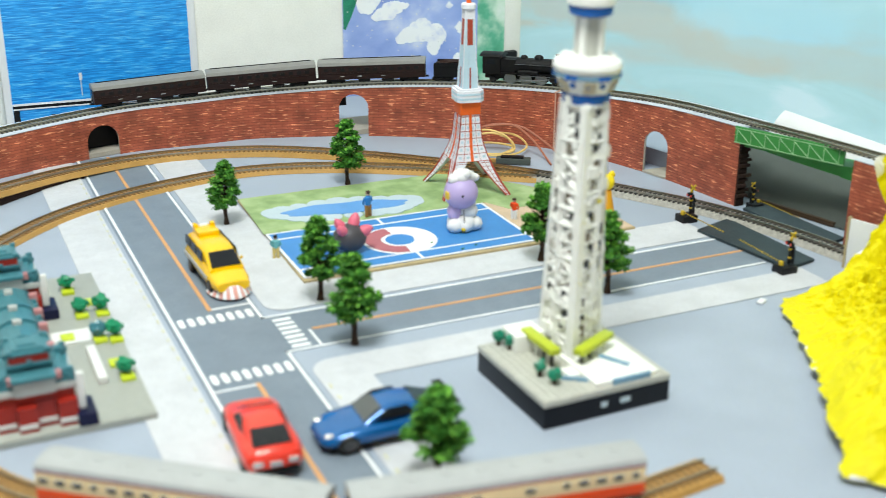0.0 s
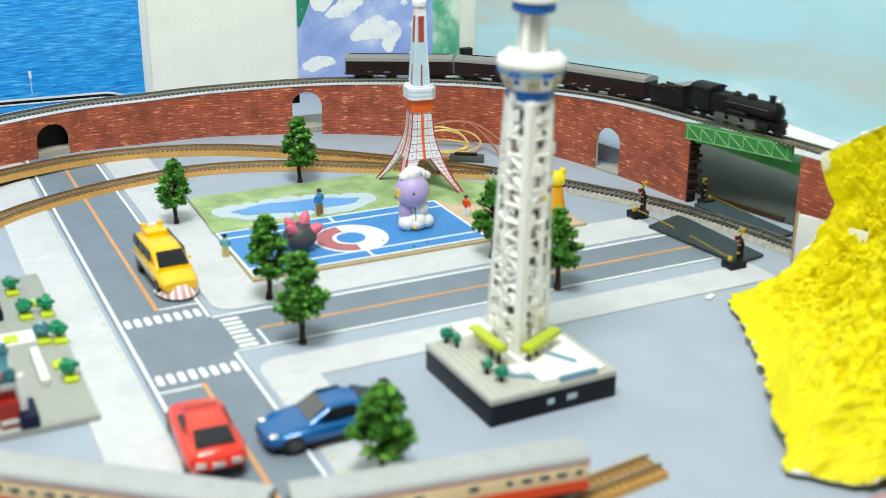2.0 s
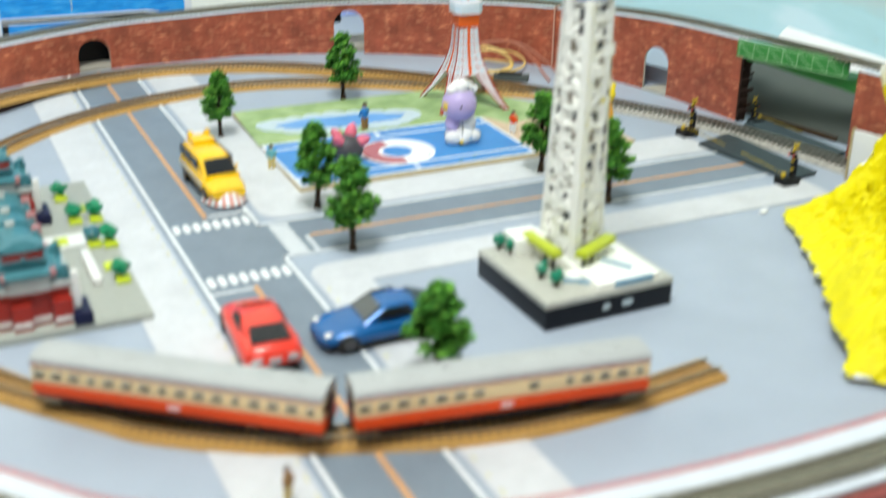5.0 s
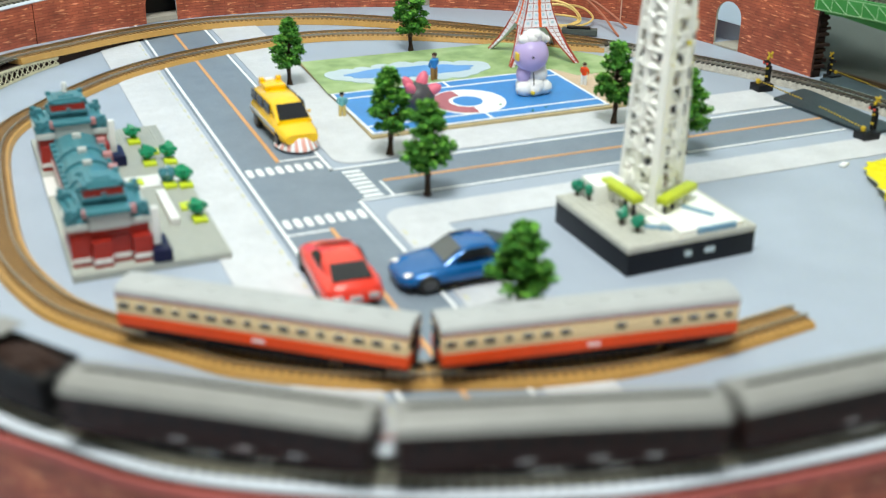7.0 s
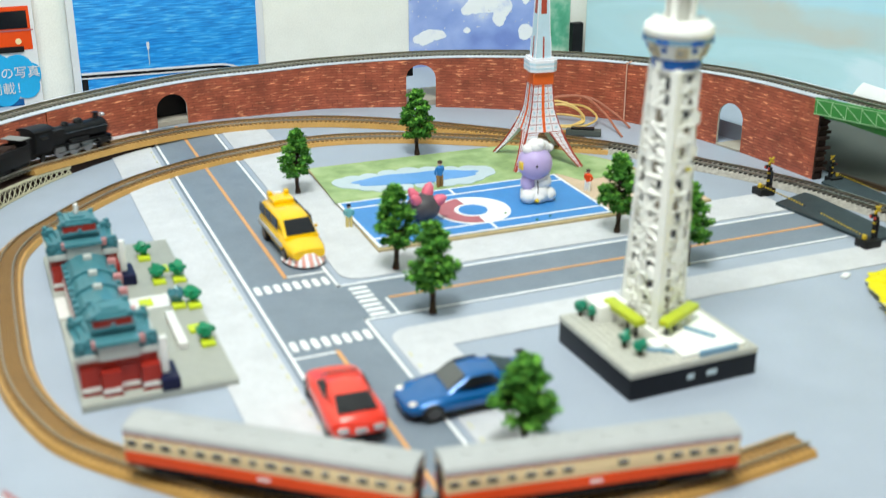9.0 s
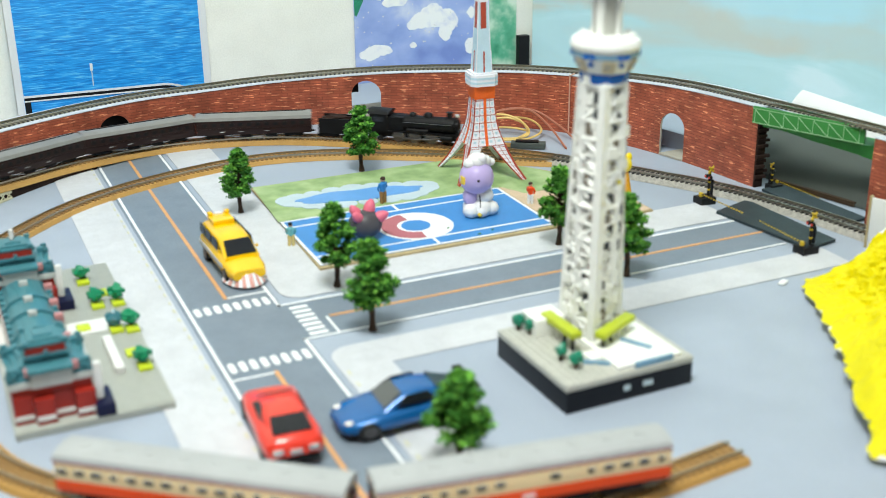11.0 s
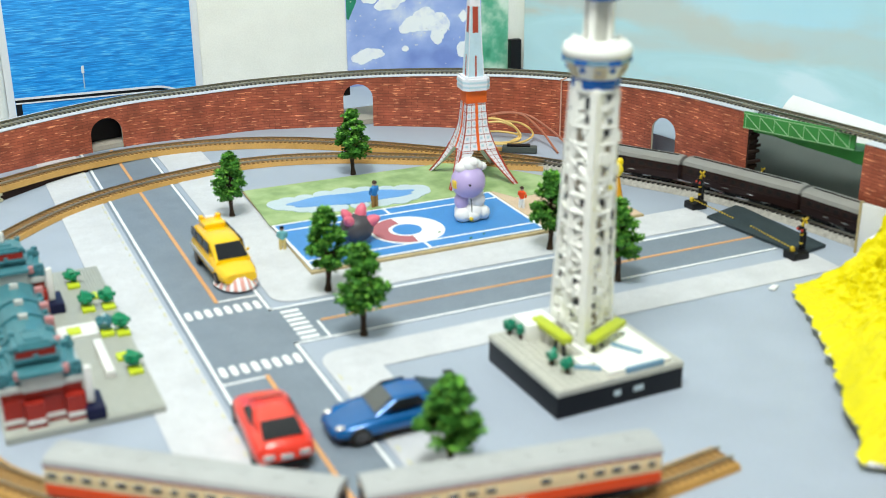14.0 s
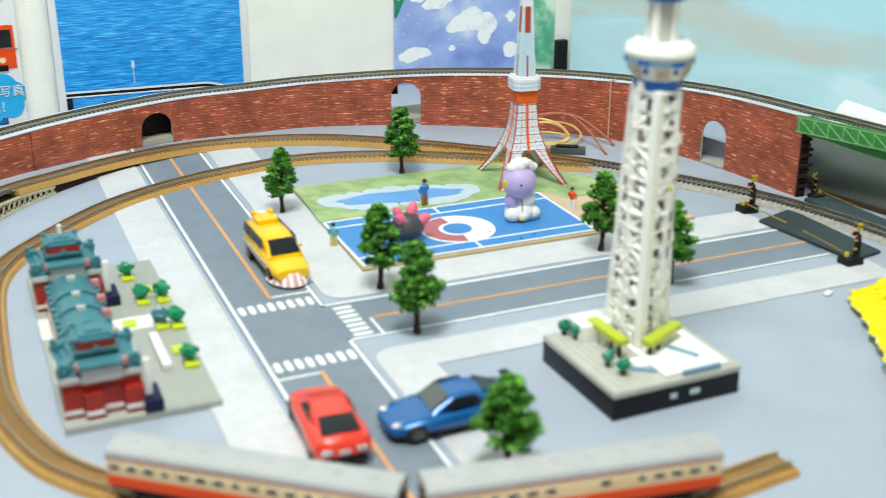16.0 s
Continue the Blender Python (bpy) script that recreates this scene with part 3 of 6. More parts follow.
part("arch_floor", prism([(p2.x - .012, p2.y - .034), (p2.x + .034, p2.y - .034), (p2.x + .034, p2.y + .012), (p2.x - .012, p2.y + .012)], .0004, .0050), M["tunnel"], bpy.data.objects["viaduct_north"], "tan card floor in the arch", smooth=None)
wall_run("viaduct_east", S_GATE1, S_GATE1 + 0.08, -0.0160, 0.030, 0.0, "brick viaduct pier beside the green girder bridge")
wall_run("viaduct_south", LOOP.near(.585, .335, 1.1, 1.7), S_FRONT1 + 0.04, -0.018, 0.034, 0.0, "low brick viaduct carrying the nearest curve of track")
track("viaduct_track", LOOP, 0.0, S_BROWN0, (0.0066, 0.0064), M["black_tie"], "grey flexible model railway track on the brick viaduct", M["olive_bed"], bed_h=0.0010)
for o in (-0.0185, 0.0165):
    part("deck_edge", sweep(LOOP, S_FRONT0, S_FRONT1 + 0.04, [(o - 0.0008, -0.004), (o + 0.0008, -0.004), (o + 0.0008, -0.0004), (o - 0.0008, -0.0004)]), M["red_edge"], bpy.data.objects["viaduct_south"], "worn red edge")
track("lower_brown_track", LOOP, S_BROWN0, S_GREY, (0.0105, 0.0090), M["brown_tie"], "brown plastic roadbed track sloping down to the ground", M["brown_bed"], bed_h=0.0048)
track("lower_grey_track", LOOP, S_GREY, LOOP.length, (0.0105, 0.0080), M["black_tie"], "dark sleepered track on pale grey ballast", M["grey_bed"], bed_h=0.0048)
track("siding_track", SIDING, 0.0, SIDING.length, (0.0105, 0.0090), M["brown_tie"], "brown plastic roadbed track curving round the town", M["brown_bed"], bed_h=0.0038)


# ---- ramp under the sloping track ----
def ramp(s0, s1, mat, label, name):
    n = 20
    rings = []
    for k in range(n + 1):
        q = s0 + (s1 - s0) * k / n
        z = max(LOOP.at(q).z - .0049, .0006)
        rings.append([(p.x, p.y, zz) for p, zz in ((LOOP.side(q, -.0085), 0.0), (LOOP.side(q, .0085), 0.0), (LOOP.side(q, .0085), z), (LOOP.side(q, -.0085), z))])
    return setting(name, loft(rings), mat, label, "ramp", smooth=None)


S_RAMP = LOOP.near(.045, .930, 2.2, 3.0)
ramp(S_RAMP, LOOP.near(.125, .977, 2.2, 3.0), M["card"], "dark brown wedge under the sloping track", "ramp_wedge")
# added dark fill, stands for the shade behind the lattice
ramp(S_FRONT1 + .05, S_RAMP, M["card"], "dark fill added for the shade behind the lattice girder", "ramp_core")
lattice = thing("lattice_girder", "cream lattice girder along the foot of the sloping track", "girder", kind="structure")
cream_l = paint("cream_plastic_lattice", (0.62, 0.58, 0.40), 0.5, 0.1, 90)
q0, q1 = LOOP.near(-.045, .81, 2.0, 2.9), LOOP.near(.047, .934, 2.2, 3.0)
for up in (0, 1):
    part("chord", sweep(LOOP, q0, q1, [(-.0102, -.0070), (-.0088, -.0070), (-.0088, -.0052), (-.0102, -.0052)]) if up else
         loft([[(p.x, p.y, z) for p, z in ((LOOP.side(q, -.0102), .0004), (LOOP.side(q, -.0088), .0004), (LOOP.side(q, -.0088), .0020), (LOOP.side(q, -.0102), .0020))] for q in np.linspace(q0, q1, 30)]), cream_l, lattice, smooth=None)
bars = int((q1 - q0) / .0062)
for k in range(bars):
    a, b = q0 + (q1 - q0) * k / bars, q0 + (q1 - q0) * (k + 1) / bars
    for u, v in ((a, b), (b, a)):
        p, q = LOOP.side(u, -.0096), LOOP.side(v, -.0096)
        part("brace", tube([(p.x, p.y, .0015), (q.x, q.y, q.z - .0060)], .0005, 4), cream_l, lattice, smooth=None)


# ---- backdrop on the far wall ----
def flat(name, x0, z0, x1, z1, mat, parent, y=1.1585, t=0.0012, label=""):
    return part(name, B(x0, y - t, z0, x1, y, z1), mat, parent, label, smooth=None)


sea_poster = thing("sea_poster", "large blue sea photograph with a white border and pale rail", "poster", kind="structure")
flat("border", .0810, -.03, .2672, .34, M["white"], sea_poster, label="white paper border")
flat("picture", .0878, -.02, .2596, .33, M["sea"], sea_poster, y=1.1572, label="deep blue rippled sea")
def rail_z(f):
    return .0235 - .0020 * f - .0050 * max(0.0, (f - .86) / .14) ** 2


for name, lo, hi, mat in (("printed_rail", -.0004, .0016, "white"), ("printed_band", -.0030, -.0004, "black"), ("printed_rail", -.0044, -.0030, "white")):
    n, x0, x1 = 24, .0880, .2400 if hi > 0 else .2370
    quadrow = [[(x0 + (x1 - x0) * k / n, yy, rail_z(k / n) + zz) for yy, zz in ((1.1552, lo), (1.1552, hi), (1.1558, hi), (1.1558, lo))] for k in range(n + 1)]
    part(name, loft(quadrow), M[mat], sea_poster, "thin curved handrail line", smooth=None)
flat("printed_lamp_post", .1520, .028, .1530, .045, M["shore"], sea_poster, y=1.1560, t=.0003)
flat("printed_lamp_head", .1512, .043, .1538, .0500, M["white"], sea_poster, y=1.1558, t=.0003)
flat("printed_deck", .0885, -.02, .2050, .0170, paint("printed_deck_blue", (0.05, 0.15, 0.28), 0.4, 0.2, 40), sea_poster, y=1.1564, t=.0003)
flat("printed_deck_shadow", .0880, -.02, .0935, .0190, M["black"], sea_poster, y=1.1560, t=.0002)
flat("printed_deck_shadow", .1215, -.02, .1900, .0120, M["black"], sea_poster, y=1.1560, t=.0002)

bus_poster = thing("bus_poster", "white poster with a red bus, blue cloud and blue car", "poster", kind="structure")
flat("sheet", -.20, -.03, .0515, .34, M["white"], bus_poster)
flat("bus_body", -.03, .052, .0480, .092, M["vermilion"], bus_poster, y=1.1572, t=.0005, label="red bus front")
flat("bus_windscreen", .000, .0720, .0455, .0880, M["glass"], bus_poster, y=1.1566, t=.0005)
flat("bus_band", -.03, .0695, .0500, .0708, M["court_red"], bus_poster, y=1.1566, t=.0005)
for x in (.010, .036):
    part("bus_lamp", cyl(.0028, .0006, 14, "Y", (x, 1.1564, .060)), M["cream"], bus_poster)
flat("bus_bumper", .008, .050, .0400, .0555, M["black"], bus_poster, y=1.1563, t=.0004)
cloud = bmesh.new()
for i, (cx, cz, r) in enumerate(((.004, .031, .020), (.026, .034, .014), (.036, .029, .011), (.032, .018, .012), (.012, .014, .014), (-.02, .022, .022))):
    merge(cloud, cyl(r, .0006 + .00005 * i, 28, "Y", (cx + .006, 1.1566, cz)))
part("printed_cloud", cloud, paint("printed_cyan", (0.02, 0.42, 0.80), 0.4), bus_poster, "bright blue cloud")
upper_cloud = bmesh.new()
for i, (cx, cz, r) in enumerate(((.000, .125, .020), (.028, .122, .015), (.038, .134, .012), (.015, .140, .018))):
    merge(upper_cloud, cyl(r, .0006 + .00005 * i, 28, "Y", (cx, 1.1566, cz)))
part("printed_cloud", upper_cloud, bpy.data.materials["printed_cyan"], bus_poster, "bright blue cloud")
for k in range(2):
    flat("lettering_bar", .014, .119 + k * .011, .034, .1245 + k * .011, M["white"], bus_poster, y=1.1556, t=.0003, label="unreadable white lettering bar")
flat("printed_car", -.03, -.012, .0340, .006, M["blue"], bus_poster, y=1.1572, t=.0005)
part("printed_car_roof", cyl(.018, .0007, 24, "Y", (.014, 1.1566, -.006)), M["blue"], bus_poster)
for body, x, z, size in (("力の写真", .0045, .027, .0118), ("満載！", .0045, .0125, .0118)):
    cu = bpy.data.curves.new("lettering", "FONT")
    cu.body, cu.size, cu.extrude = body, size, 0.0002
    cu.materials.append(M["white"])
    ob = new("lettering", cu)
    ob.parent = bus_poster
    ob.matrix_basis = pose(x, 1.1556, z, 90, 0, 0)

setting("wall_pillar", loft([[(0.0662 + .0146 * math.cos(math.pi * k / 12), 1.1585 - .0100 * math.sin(math.pi * k / 12), z) for k in range(13)] for z in (-.03, .5)]), M["wallpaper"], "rounded wallpapered pillar between two posters", "pillar")
sky_poster = thing("sky_poster", "printed blue sky with white clouds and green leaves at its edges", "poster", kind="structure")
flat("picture", .4215, -.03, .5775, .34, M["space"], sky_poster)
flat("leaf_edge", .5777, -.03, .6110, .34, M["leafprint"], sky_poster, label="watercolour green leaves")
def ragged(pts, seed, amp, rounds=3):
    """A plan outline roughened by halving its sides."""
    rnd = random.Random(seed)
    for k in range(rounds):
        out = []
        for (x0, z0), (x1, z1) in zip(pts, pts[1:] + pts[:1]):
            ln_ = math.hypot(x1 - x0, z1 - z0)
            f = rnd.uniform(-1.0, .15) * amp * ln_
            out += [(x0, z0), ((x0 + x1) / 2 + f * (z0 - z1) / max(ln_, 1e-6), (z0 + z1) / 2 + f * (x1 - x0) / max(ln_, 1e-6))]
        pts = out
    return pts


def printed_shape(name, pts, mat, y, label=""):
    bm = prism([(x, -z) for x, z in pts], -.0002, 0)
    bmesh.ops.triangulate(bm, faces=[f for f in bm.faces if len(f.verts) > 4])
    return part(name, bm, mat, sky_poster, label, smooth=None, m=pose(0, y, 0, -90, 0, 0))


cloud_white = ramp_paint("printed_cloud_white", [(0.62, 0.68, 0.90), (0.86, 0.88, 0.95), (0.96, 0.97, 0.98)], 60, 0.4, lo=0.3, hi=0.5)
for k, pts in enumerate(([(.4362, .112), (.4655, .110), (.4597, .0927), (.4510, .0847), (.4400, .0876)], [(.4523, .0815), (.4653, .0910), (.4767, .0968), (.4966, .0928), (.4821, .0832), (.4720, .0774)],
                         [(.4802, .0581), (.4962, .0689), (.5124, .0771), (.5226, .0696), (.5344, .0673), (.5403, .0560), (.5328, .0457), (.5282, .0365), (.5208, .0385), (.5180, .0510), (.5018, .0523), (.4843, .0511)],
                         [(.4254, .0294), (.4383, .0376), (.4553, .0374), (.4637, .0313), (.4493, .0272), (.4323, .0247)], [(.4830, .0346), (.4869, .0380), (.4915, .0340), (.4869, .0318)], [(.5500, .064), (.5555, .071), (.5620, .064), (.5560, .057)],
                         [(.5390, .0883), (.5434, .0925), (.5480, .0880), (.5434, .0850)], [(.548, .030), (.556, .036), (.566, .030), (.560, .020), (.552, .020)], [(.505, .128), (.53, .122), (.545, .112), (.56, .118), (.55, .135), (.52, .14)])):
    printed_shape("printed_cloud", ragged(pts[::-1], k, .22), cloud_white, 1.1572, "white printed cloud")
printed_shape("printed_leaf_corner", [(.4219, .20), (.455, .20), (.4376, .1007), (.4316, .0856), (.4241, .0705), (.4219, .0720)][::-1], paint("printed_dark_leaf", (0.03, 0.27, 0.16), 0.4, 0.35, 90, stain=0.3), 1.1572, "dark green printed leaves")
stars = bmesh.new()
for i in range(70):
    merge(stars, cyl(random.uniform(.0003, .0009), .0005, 8, "Y", (random.uniform(.425, .575), 1.1571, random.uniform(0, .12))))
part("printed_stars", stars, M["white"], sky_poster)
panel = setting("wall_panel", B(0.0, -0.006, -0.03, 1.1, 0.006, 0.42), M["aqua"], "pale aqua brush-painted backdrop board with beige streaks", "backdrop")
panel.matrix_basis = pose(.631, 1.150, 0, 0, 0, -62)
brushed_patches(M["aqua"], ((.19, .118, .10, .012, (0.36, 0.65, 0.74), .7), (.19, .098, .09, .014, (0.62, 0.64, 0.57), .7), (.30, .080, .05, .014, (0.62, 0.64, 0.57), .6), (.32, .118, .055, .022, (0.52, 0.84, 0.95), .8),
                              (.48, .12, .10, .03, (0.47, 0.78, 0.90), .6), (.42, .075, .12, .012, (0.60, 0.66, 0.60), .5), (.08, .04, .08, .02, (0.55, 0.80, 0.84), .5)))
post = thing("black_post", "short black post standing behind the track", "post", pose(.6170, 1.1525, 0))
part("post", B(-.0065, -.004, 0, .0065, .004, .034, bevel=.0008), M["black"], post)

# ---- gate: girder bridge, sheet greyed for shade, white curl ----
g0, g1 = LOOP.side(S_GATE0 + .004, -.0205), Vector((.6045, .6150, .0660))
gdir = (g1 - g0)
glen = Vector((gdir.x, gdir.y, 0)).length
bridge = thing("girder_bridge", "green printed card girder bridge over the level crossing", "bridge",
               Matrix.Translation((g0.x, g0.y, g0.z)) @ Matrix.Rotation(math.atan2(gdir.y, gdir.x), 4, "Z") @ Matrix.Rotation(-math.atan2(gdir.z, glen), 4, "Y"))
part("girder_side", B(-.004, -.0012, -.0120, glen + .001, .0008, .0012, bevel=.0003), M["girder"], bridge)
part("girder_floor", B(.004, .0010, -.0140, glen + .004, .022, -.0125), M["girder"], bridge)
lip = loft([[(x, .0006, -.0118), (x, .0016, -.0118), (x + .001, .0050, -.0118 - d), (x + .001, .0040, -.0118 - d)] for x, d in ((.004, .0015), (glen * .5, .0062), (glen + .0005, .0100))])
part("hanging_lip", lip, M["girder"], bridge, "green card flange hanging under the girder", smooth=None)
part("girder_tab", loft([[(x, -.0010, z0), (x, .0002, z0), (x, .0038, z0 - h), (x, .0026, z0 - h)] for x, z0, h in ((glen - .002, -.0125, .0090), (glen + .011, -.0105, .0125))]), M["girder"], bridge, smooth=None)
lines = bmesh.new()
nb = 7
for k in range(nb + 1):
    x = -.002 + (glen - .001) * k / nb
    box(lines, x - .0002, -.00155, -.0110, x + .0002, -.0012, -.0010)
    if k < nb:
        xb = -.002 + (glen - .001) * (k + 1) / nb
        merge(lines, tube([(x, -.0014, -.0012), (xb, -.0014, -.0110)], .0003, 4))
for z in (-.0115, -.0006):
    box(lines, -.004, -.00155, z, glen + .001, -.0012, z + .0006)
part("printed_lattice", lines, M["girder_line"], bridge, "pale printed lattice lines", smooth=None)
curl = thing("curled_sheet", "white curved sheet, lower part greyed as shade, top rolled back", "card sheet", kind="structure")
rows, tops = [], []
for k in range(10):
    f_ = (k - 1) / 8
    y0, y1 = .716 - .100 * f_, .775 - .195 * f_
    x0 = .600 + .021 * f_
    rows.append([(x0 + (.672 - x0) * g ** 1.7, y0 + (y1 - y0) * g, .0008 + .0292 * g) for g in (0, .2, .4, .6, .8, 1)])
    if k:
        tops.append([(.672, y1, .0295), (.674, y1, .0345), (.677, y1, .0395), (.681, y1, .0440), (.688, y1 + .002, .0475)])
c1 = loft(rows, closed=False, caps=False)
bmesh.ops.solidify(c1, geom=c1.faces[:], thickness=0.0010)
# lower part of the white sheet, its shade put into the grey colour
part("sheet", c1, M["shade_and_plastic_grey"], curl)
c2 = loft(tops, closed=False, caps=False)
bmesh.ops.solidify(c2, geom=c2.faces[:], thickness=0.0010)
part("foot_strip", prism([(.5985, .703), (.6160, .629), (.6190, .629), (.6015, .703)], .0006, .0042), paint("dark_brown_strip", (0.05, 0.028, 0.012), 0.6), curl, "brown strip along the foot of the sheet", smooth=None)
part("rolled_top", c2, M["white"], curl, "white rolled paper edge")
white_board = thing("white_board", "small white card leaning beside the yellow mountain", "card", pose(.570, .560, 0, 0, 0, -72))
part("card", B(-.004, -.001, 0, .050, .001, .036, bevel=.0005), M["white"], white_board)
part("rim", B(-.0055, -.0016, 0, -.004, .0016, .037), M["board_edge"], white_board)

# ---- crossing ----
crossing = thing("level_crossing", "dark plastic level crossing plates with yellow hatched lines", "level crossing", kind="structure")
part("near_plate", prism([(.529, .575), (.5560, .580), (.5530, .673), (.517, .662)], .0006, .0026), M["plate"], crossing, smooth=None)
part("far_plate", prism([(.5800, .600), (.6050, .604), (.6000, .690), (.5790, .688)], .0006, .0026), M["plate"], crossing, smooth=None)
hatch_y = paint("hatch_yellow", (0.62, 0.43, 0.03), 0.5, 0.1)


def crossing_signal(m, arm=0):
    root = thing("crossing_signal", "black and yellow striped level crossing signal on a black foot", "signal", m, "level crossing signals")
    part("foot", B(-.0066, -.0056, 0, .0066, .0056, .0056, bevel=.0006), M["black"], root)
    part("gate_box", B(-.0048, -.0014, .0058, -.0026, .0014, .0090, bevel=.0003), hatch_y, root)
    part("post", tube([(.003, 0, .006), (.003, 0, .0265)], .0011, 8), M["black"], root)
    for z in (.0105, .0165, .0235):
        part("band", cyl(.00120, .0014, 10, "Z", (.003, 0, z)), hatch_y, root)
    for a in (-45, 45):
        part("cross_board", B(-.0030, -.0005, -.0006, .0030, .0005, .0006), hatch_y, root, m=pose(.003, -.0016, .0268, 0, a, 0))
    for y in (-.0022, .0022):
        part("lamp_hood", cyl(.0016, .0022, 12, "X", (.0022, y, .0205)), M["black"], root)
        part("red_lens", cyl(.0009, .0006, 10, "X", (.0008, y, .0205)), M["stripe_red"], root)
    part("lamp_bar", B(.0022, -.003, .020, .0034, .003, .0211), M["black"], root)
    part("ladder", B(.0055, -.0014, .006, .0062, .0014, .018), M["black"], root)
    part("barrier", tube([(-.004, 0, .0080), (-.004, arm, .0090)], .0003, 6), M["black"], root, "thin striped barrier pole")
    for k in range(int(abs(arm) / .0030)):
        part("barrier_stripe", tube([(-.004, arm * (k + .2) * .0030 / abs(arm), .0081 + .00006 * k), (-.004, arm * (k + .65) * .0030 / abs(arm), .0081 + .00006 * k)], .00052, 5), hatch_y, root)
    return root


crossing_signal(pose(.525, .574, 0, 0, 0, 0), .046)
crossing_signal(pose(.524, .686, 0, 0, 0, 0), -.052)
crossing_signal(pose(.592, .690, 0, 0, 0, 180) @ Matrix.Diagonal((.8, .8, .72, 1)), .060)


# ---- crumpled yellow mountain ----
def mountain():
    root = thing("yellow_mountain", "bright yellow crumpled paper mountain with white torn edges", "mountain")
    edge = Path([(.640, .535, .106), (.603, .535, .1007), (.5896, .535, .0984), (.571, .535, .0939), (.5525, .535, .0868), (.5560, .535, .0769), (.5625, .535, .0645), (.5690, .535, .0510), (.5660, .535, .0425), (.5595, .535, .0350), (.5490, .535, .0232), (.5345, .535, .0112), (.5090, .535, .003), (.485, .530, .003), (.460, .486, .006), (.437, .445, .007), (.414, .410, .008), (.397, .386, .009), (.387, .366, .009), (.377, .356, .006), (.377, .348, .004), (.389, .338, .004), (.402, .324, .006), (.450, .316, .020), (.500, .320, .045), (.560, .320, .07)])
    ridge = Path([(.665, .545, .108), (.655, .53, .112), (.648, .52, .115), (.644, .51, .117), (.642, .50, .118), (.640, .49, .118), (.640, .47, .118), (.638, .45, .116), (.635, .43, .114),
                  (.632, .41, .112), (.628, .39, .110), (.624, .375, .108), (.62, .36, .106), (.615, .35, .104), (.61, .342, .102), (.605, .335, .100), (.60, .33, .098)])
    foot = Path([(.76, .55, .03), (.77, .50, .0), (.77, .44, .0), (.75, .37, .05), (.70, .33, .05)])
    nu, nv = 300, 150
    bm = bmesh.new()
    grid = []
    for i in range(nu + 1):
        u = i / nu
        e, r, w = edge.at(u * edge.length), ridge.at(u * ridge.length), foot.at(u * foot.length)
        row = []
        for j in range(nv + 1):
            v = j / nv * 1.35
            if v <= 1:
                p = e.lerp(r, v)
                low = min(1.0, max(0.0, (u - .40) / .16))
                p.z = e.z + (r.z - e.z) * v ** (1.9 - 1.0 * low) + 0.010 * low * math.sin(math.pi * v)
            else:
                k = (v - 1) / 0.35
                p = r.lerp(w, k)
                p.z = r.z + (w.z - r.z) * k ** 1.5
            q = Vector((p.x * 62.0, p.y * 105.0, p.z * 60.0))
            warp = Vector((noise.noise(q * .5), noise.noise(q * .5 + Vector((5, 2, 8))), 0)) * .7
            d1, d2, d3 = (noise.voronoi((q + warp) * k + Vector((k, 0, k)))[0] for k in (.8, 1.9, 4.2))
            a = .70 * d1[0] - .35 * (d1[1] - d1[0]) + .50 * d2[0] - .20 * (d2[1] - d2[0]) + .26 * d3[0] + .5 * abs(noise.noise(q * .45))
            grow = min(1.0, v * 3)
            g = Vector((p.x * 70 + p.z * 60, p.y * 70 - p.z * 30, 0))
            crease = sum(w_ * max(0.0, 1 - abs(noise.noise(g * f_ + Vector((0, 0, f_ * 3)))) / .16) for f_, w_ in ((.42, 1.0), (.95, .8), (1.9, .5)))
            n = Vector((-0.6, -0.25, 0.75))
            p = p + n * ((0.0150 * (a - 0.74) - 0.0048 * crease) * grow) + Vector((noise.noise(q * 1.7), noise.noise(q * 1.7 + Vector((9, 9, 9))), 0)) * 0.0016
            if j == 0:
                p.x += 0.0035 * noise.noise(Vector((u * 60, 0, 0))) + 0.002 * noise.noise(Vector((u * 190, 3, 0)))
                p.y += 0.0030 * noise.noise(Vector((0, u * 70, 0)))
            p.z = max(p.z, 0.0012)
            row.append(bm.verts.new(p))
        grid.append(row)
    for i in range(nu):
        for j in range(nv):
            f = bm.faces.new((grid[i][j], grid[i + 1][j], grid[i + 1][j + 1], grid[i][j + 1]))
            if .075 < i / nu < .155 and j < 6 + 5 * noise.noise(Vector((i * .2, 7, 0))):
                f.material_index = 1
            elif j == 0 and noise.noise(Vector((i * 0.25, 4, 0))) > 0.30:
                f.material_index = 1
            elif noise.noise(Vector((i * 0.9, j * 0.9, 8))) > 0.80:
                f.material_index = 1
    under = [[bm.verts.new(v.co + Vector((.0005, .0002, -.0009))) for v in row] for row in grid]
    for i in range(nu):
        for j in range(nv):
            bm.faces.new((under[i][j], under[i][j + 1], under[i + 1][j + 1], under[i + 1][j]))
    for i in range(nu):
        bm.faces.new((grid[i][0], under[i][0], under[i + 1][0], grid[i + 1][0])).material_index = 1
        bm.faces.new((grid[i][nv], grid[i + 1][nv], under[i + 1][nv], under[i][nv]))
    for j in range(nv):
        bm.faces.new((grid[0][j], grid[0][j + 1], under[0][j + 1], under[0][j])).material_index = 1
        bm.faces.new((grid[nu][j], under[nu][j], under[nu][j + 1], grid[nu][j + 1]))
    part("crumpled_sheet", bm, [M["yellow"], M["white"]], root, smooth=None)


mountain()


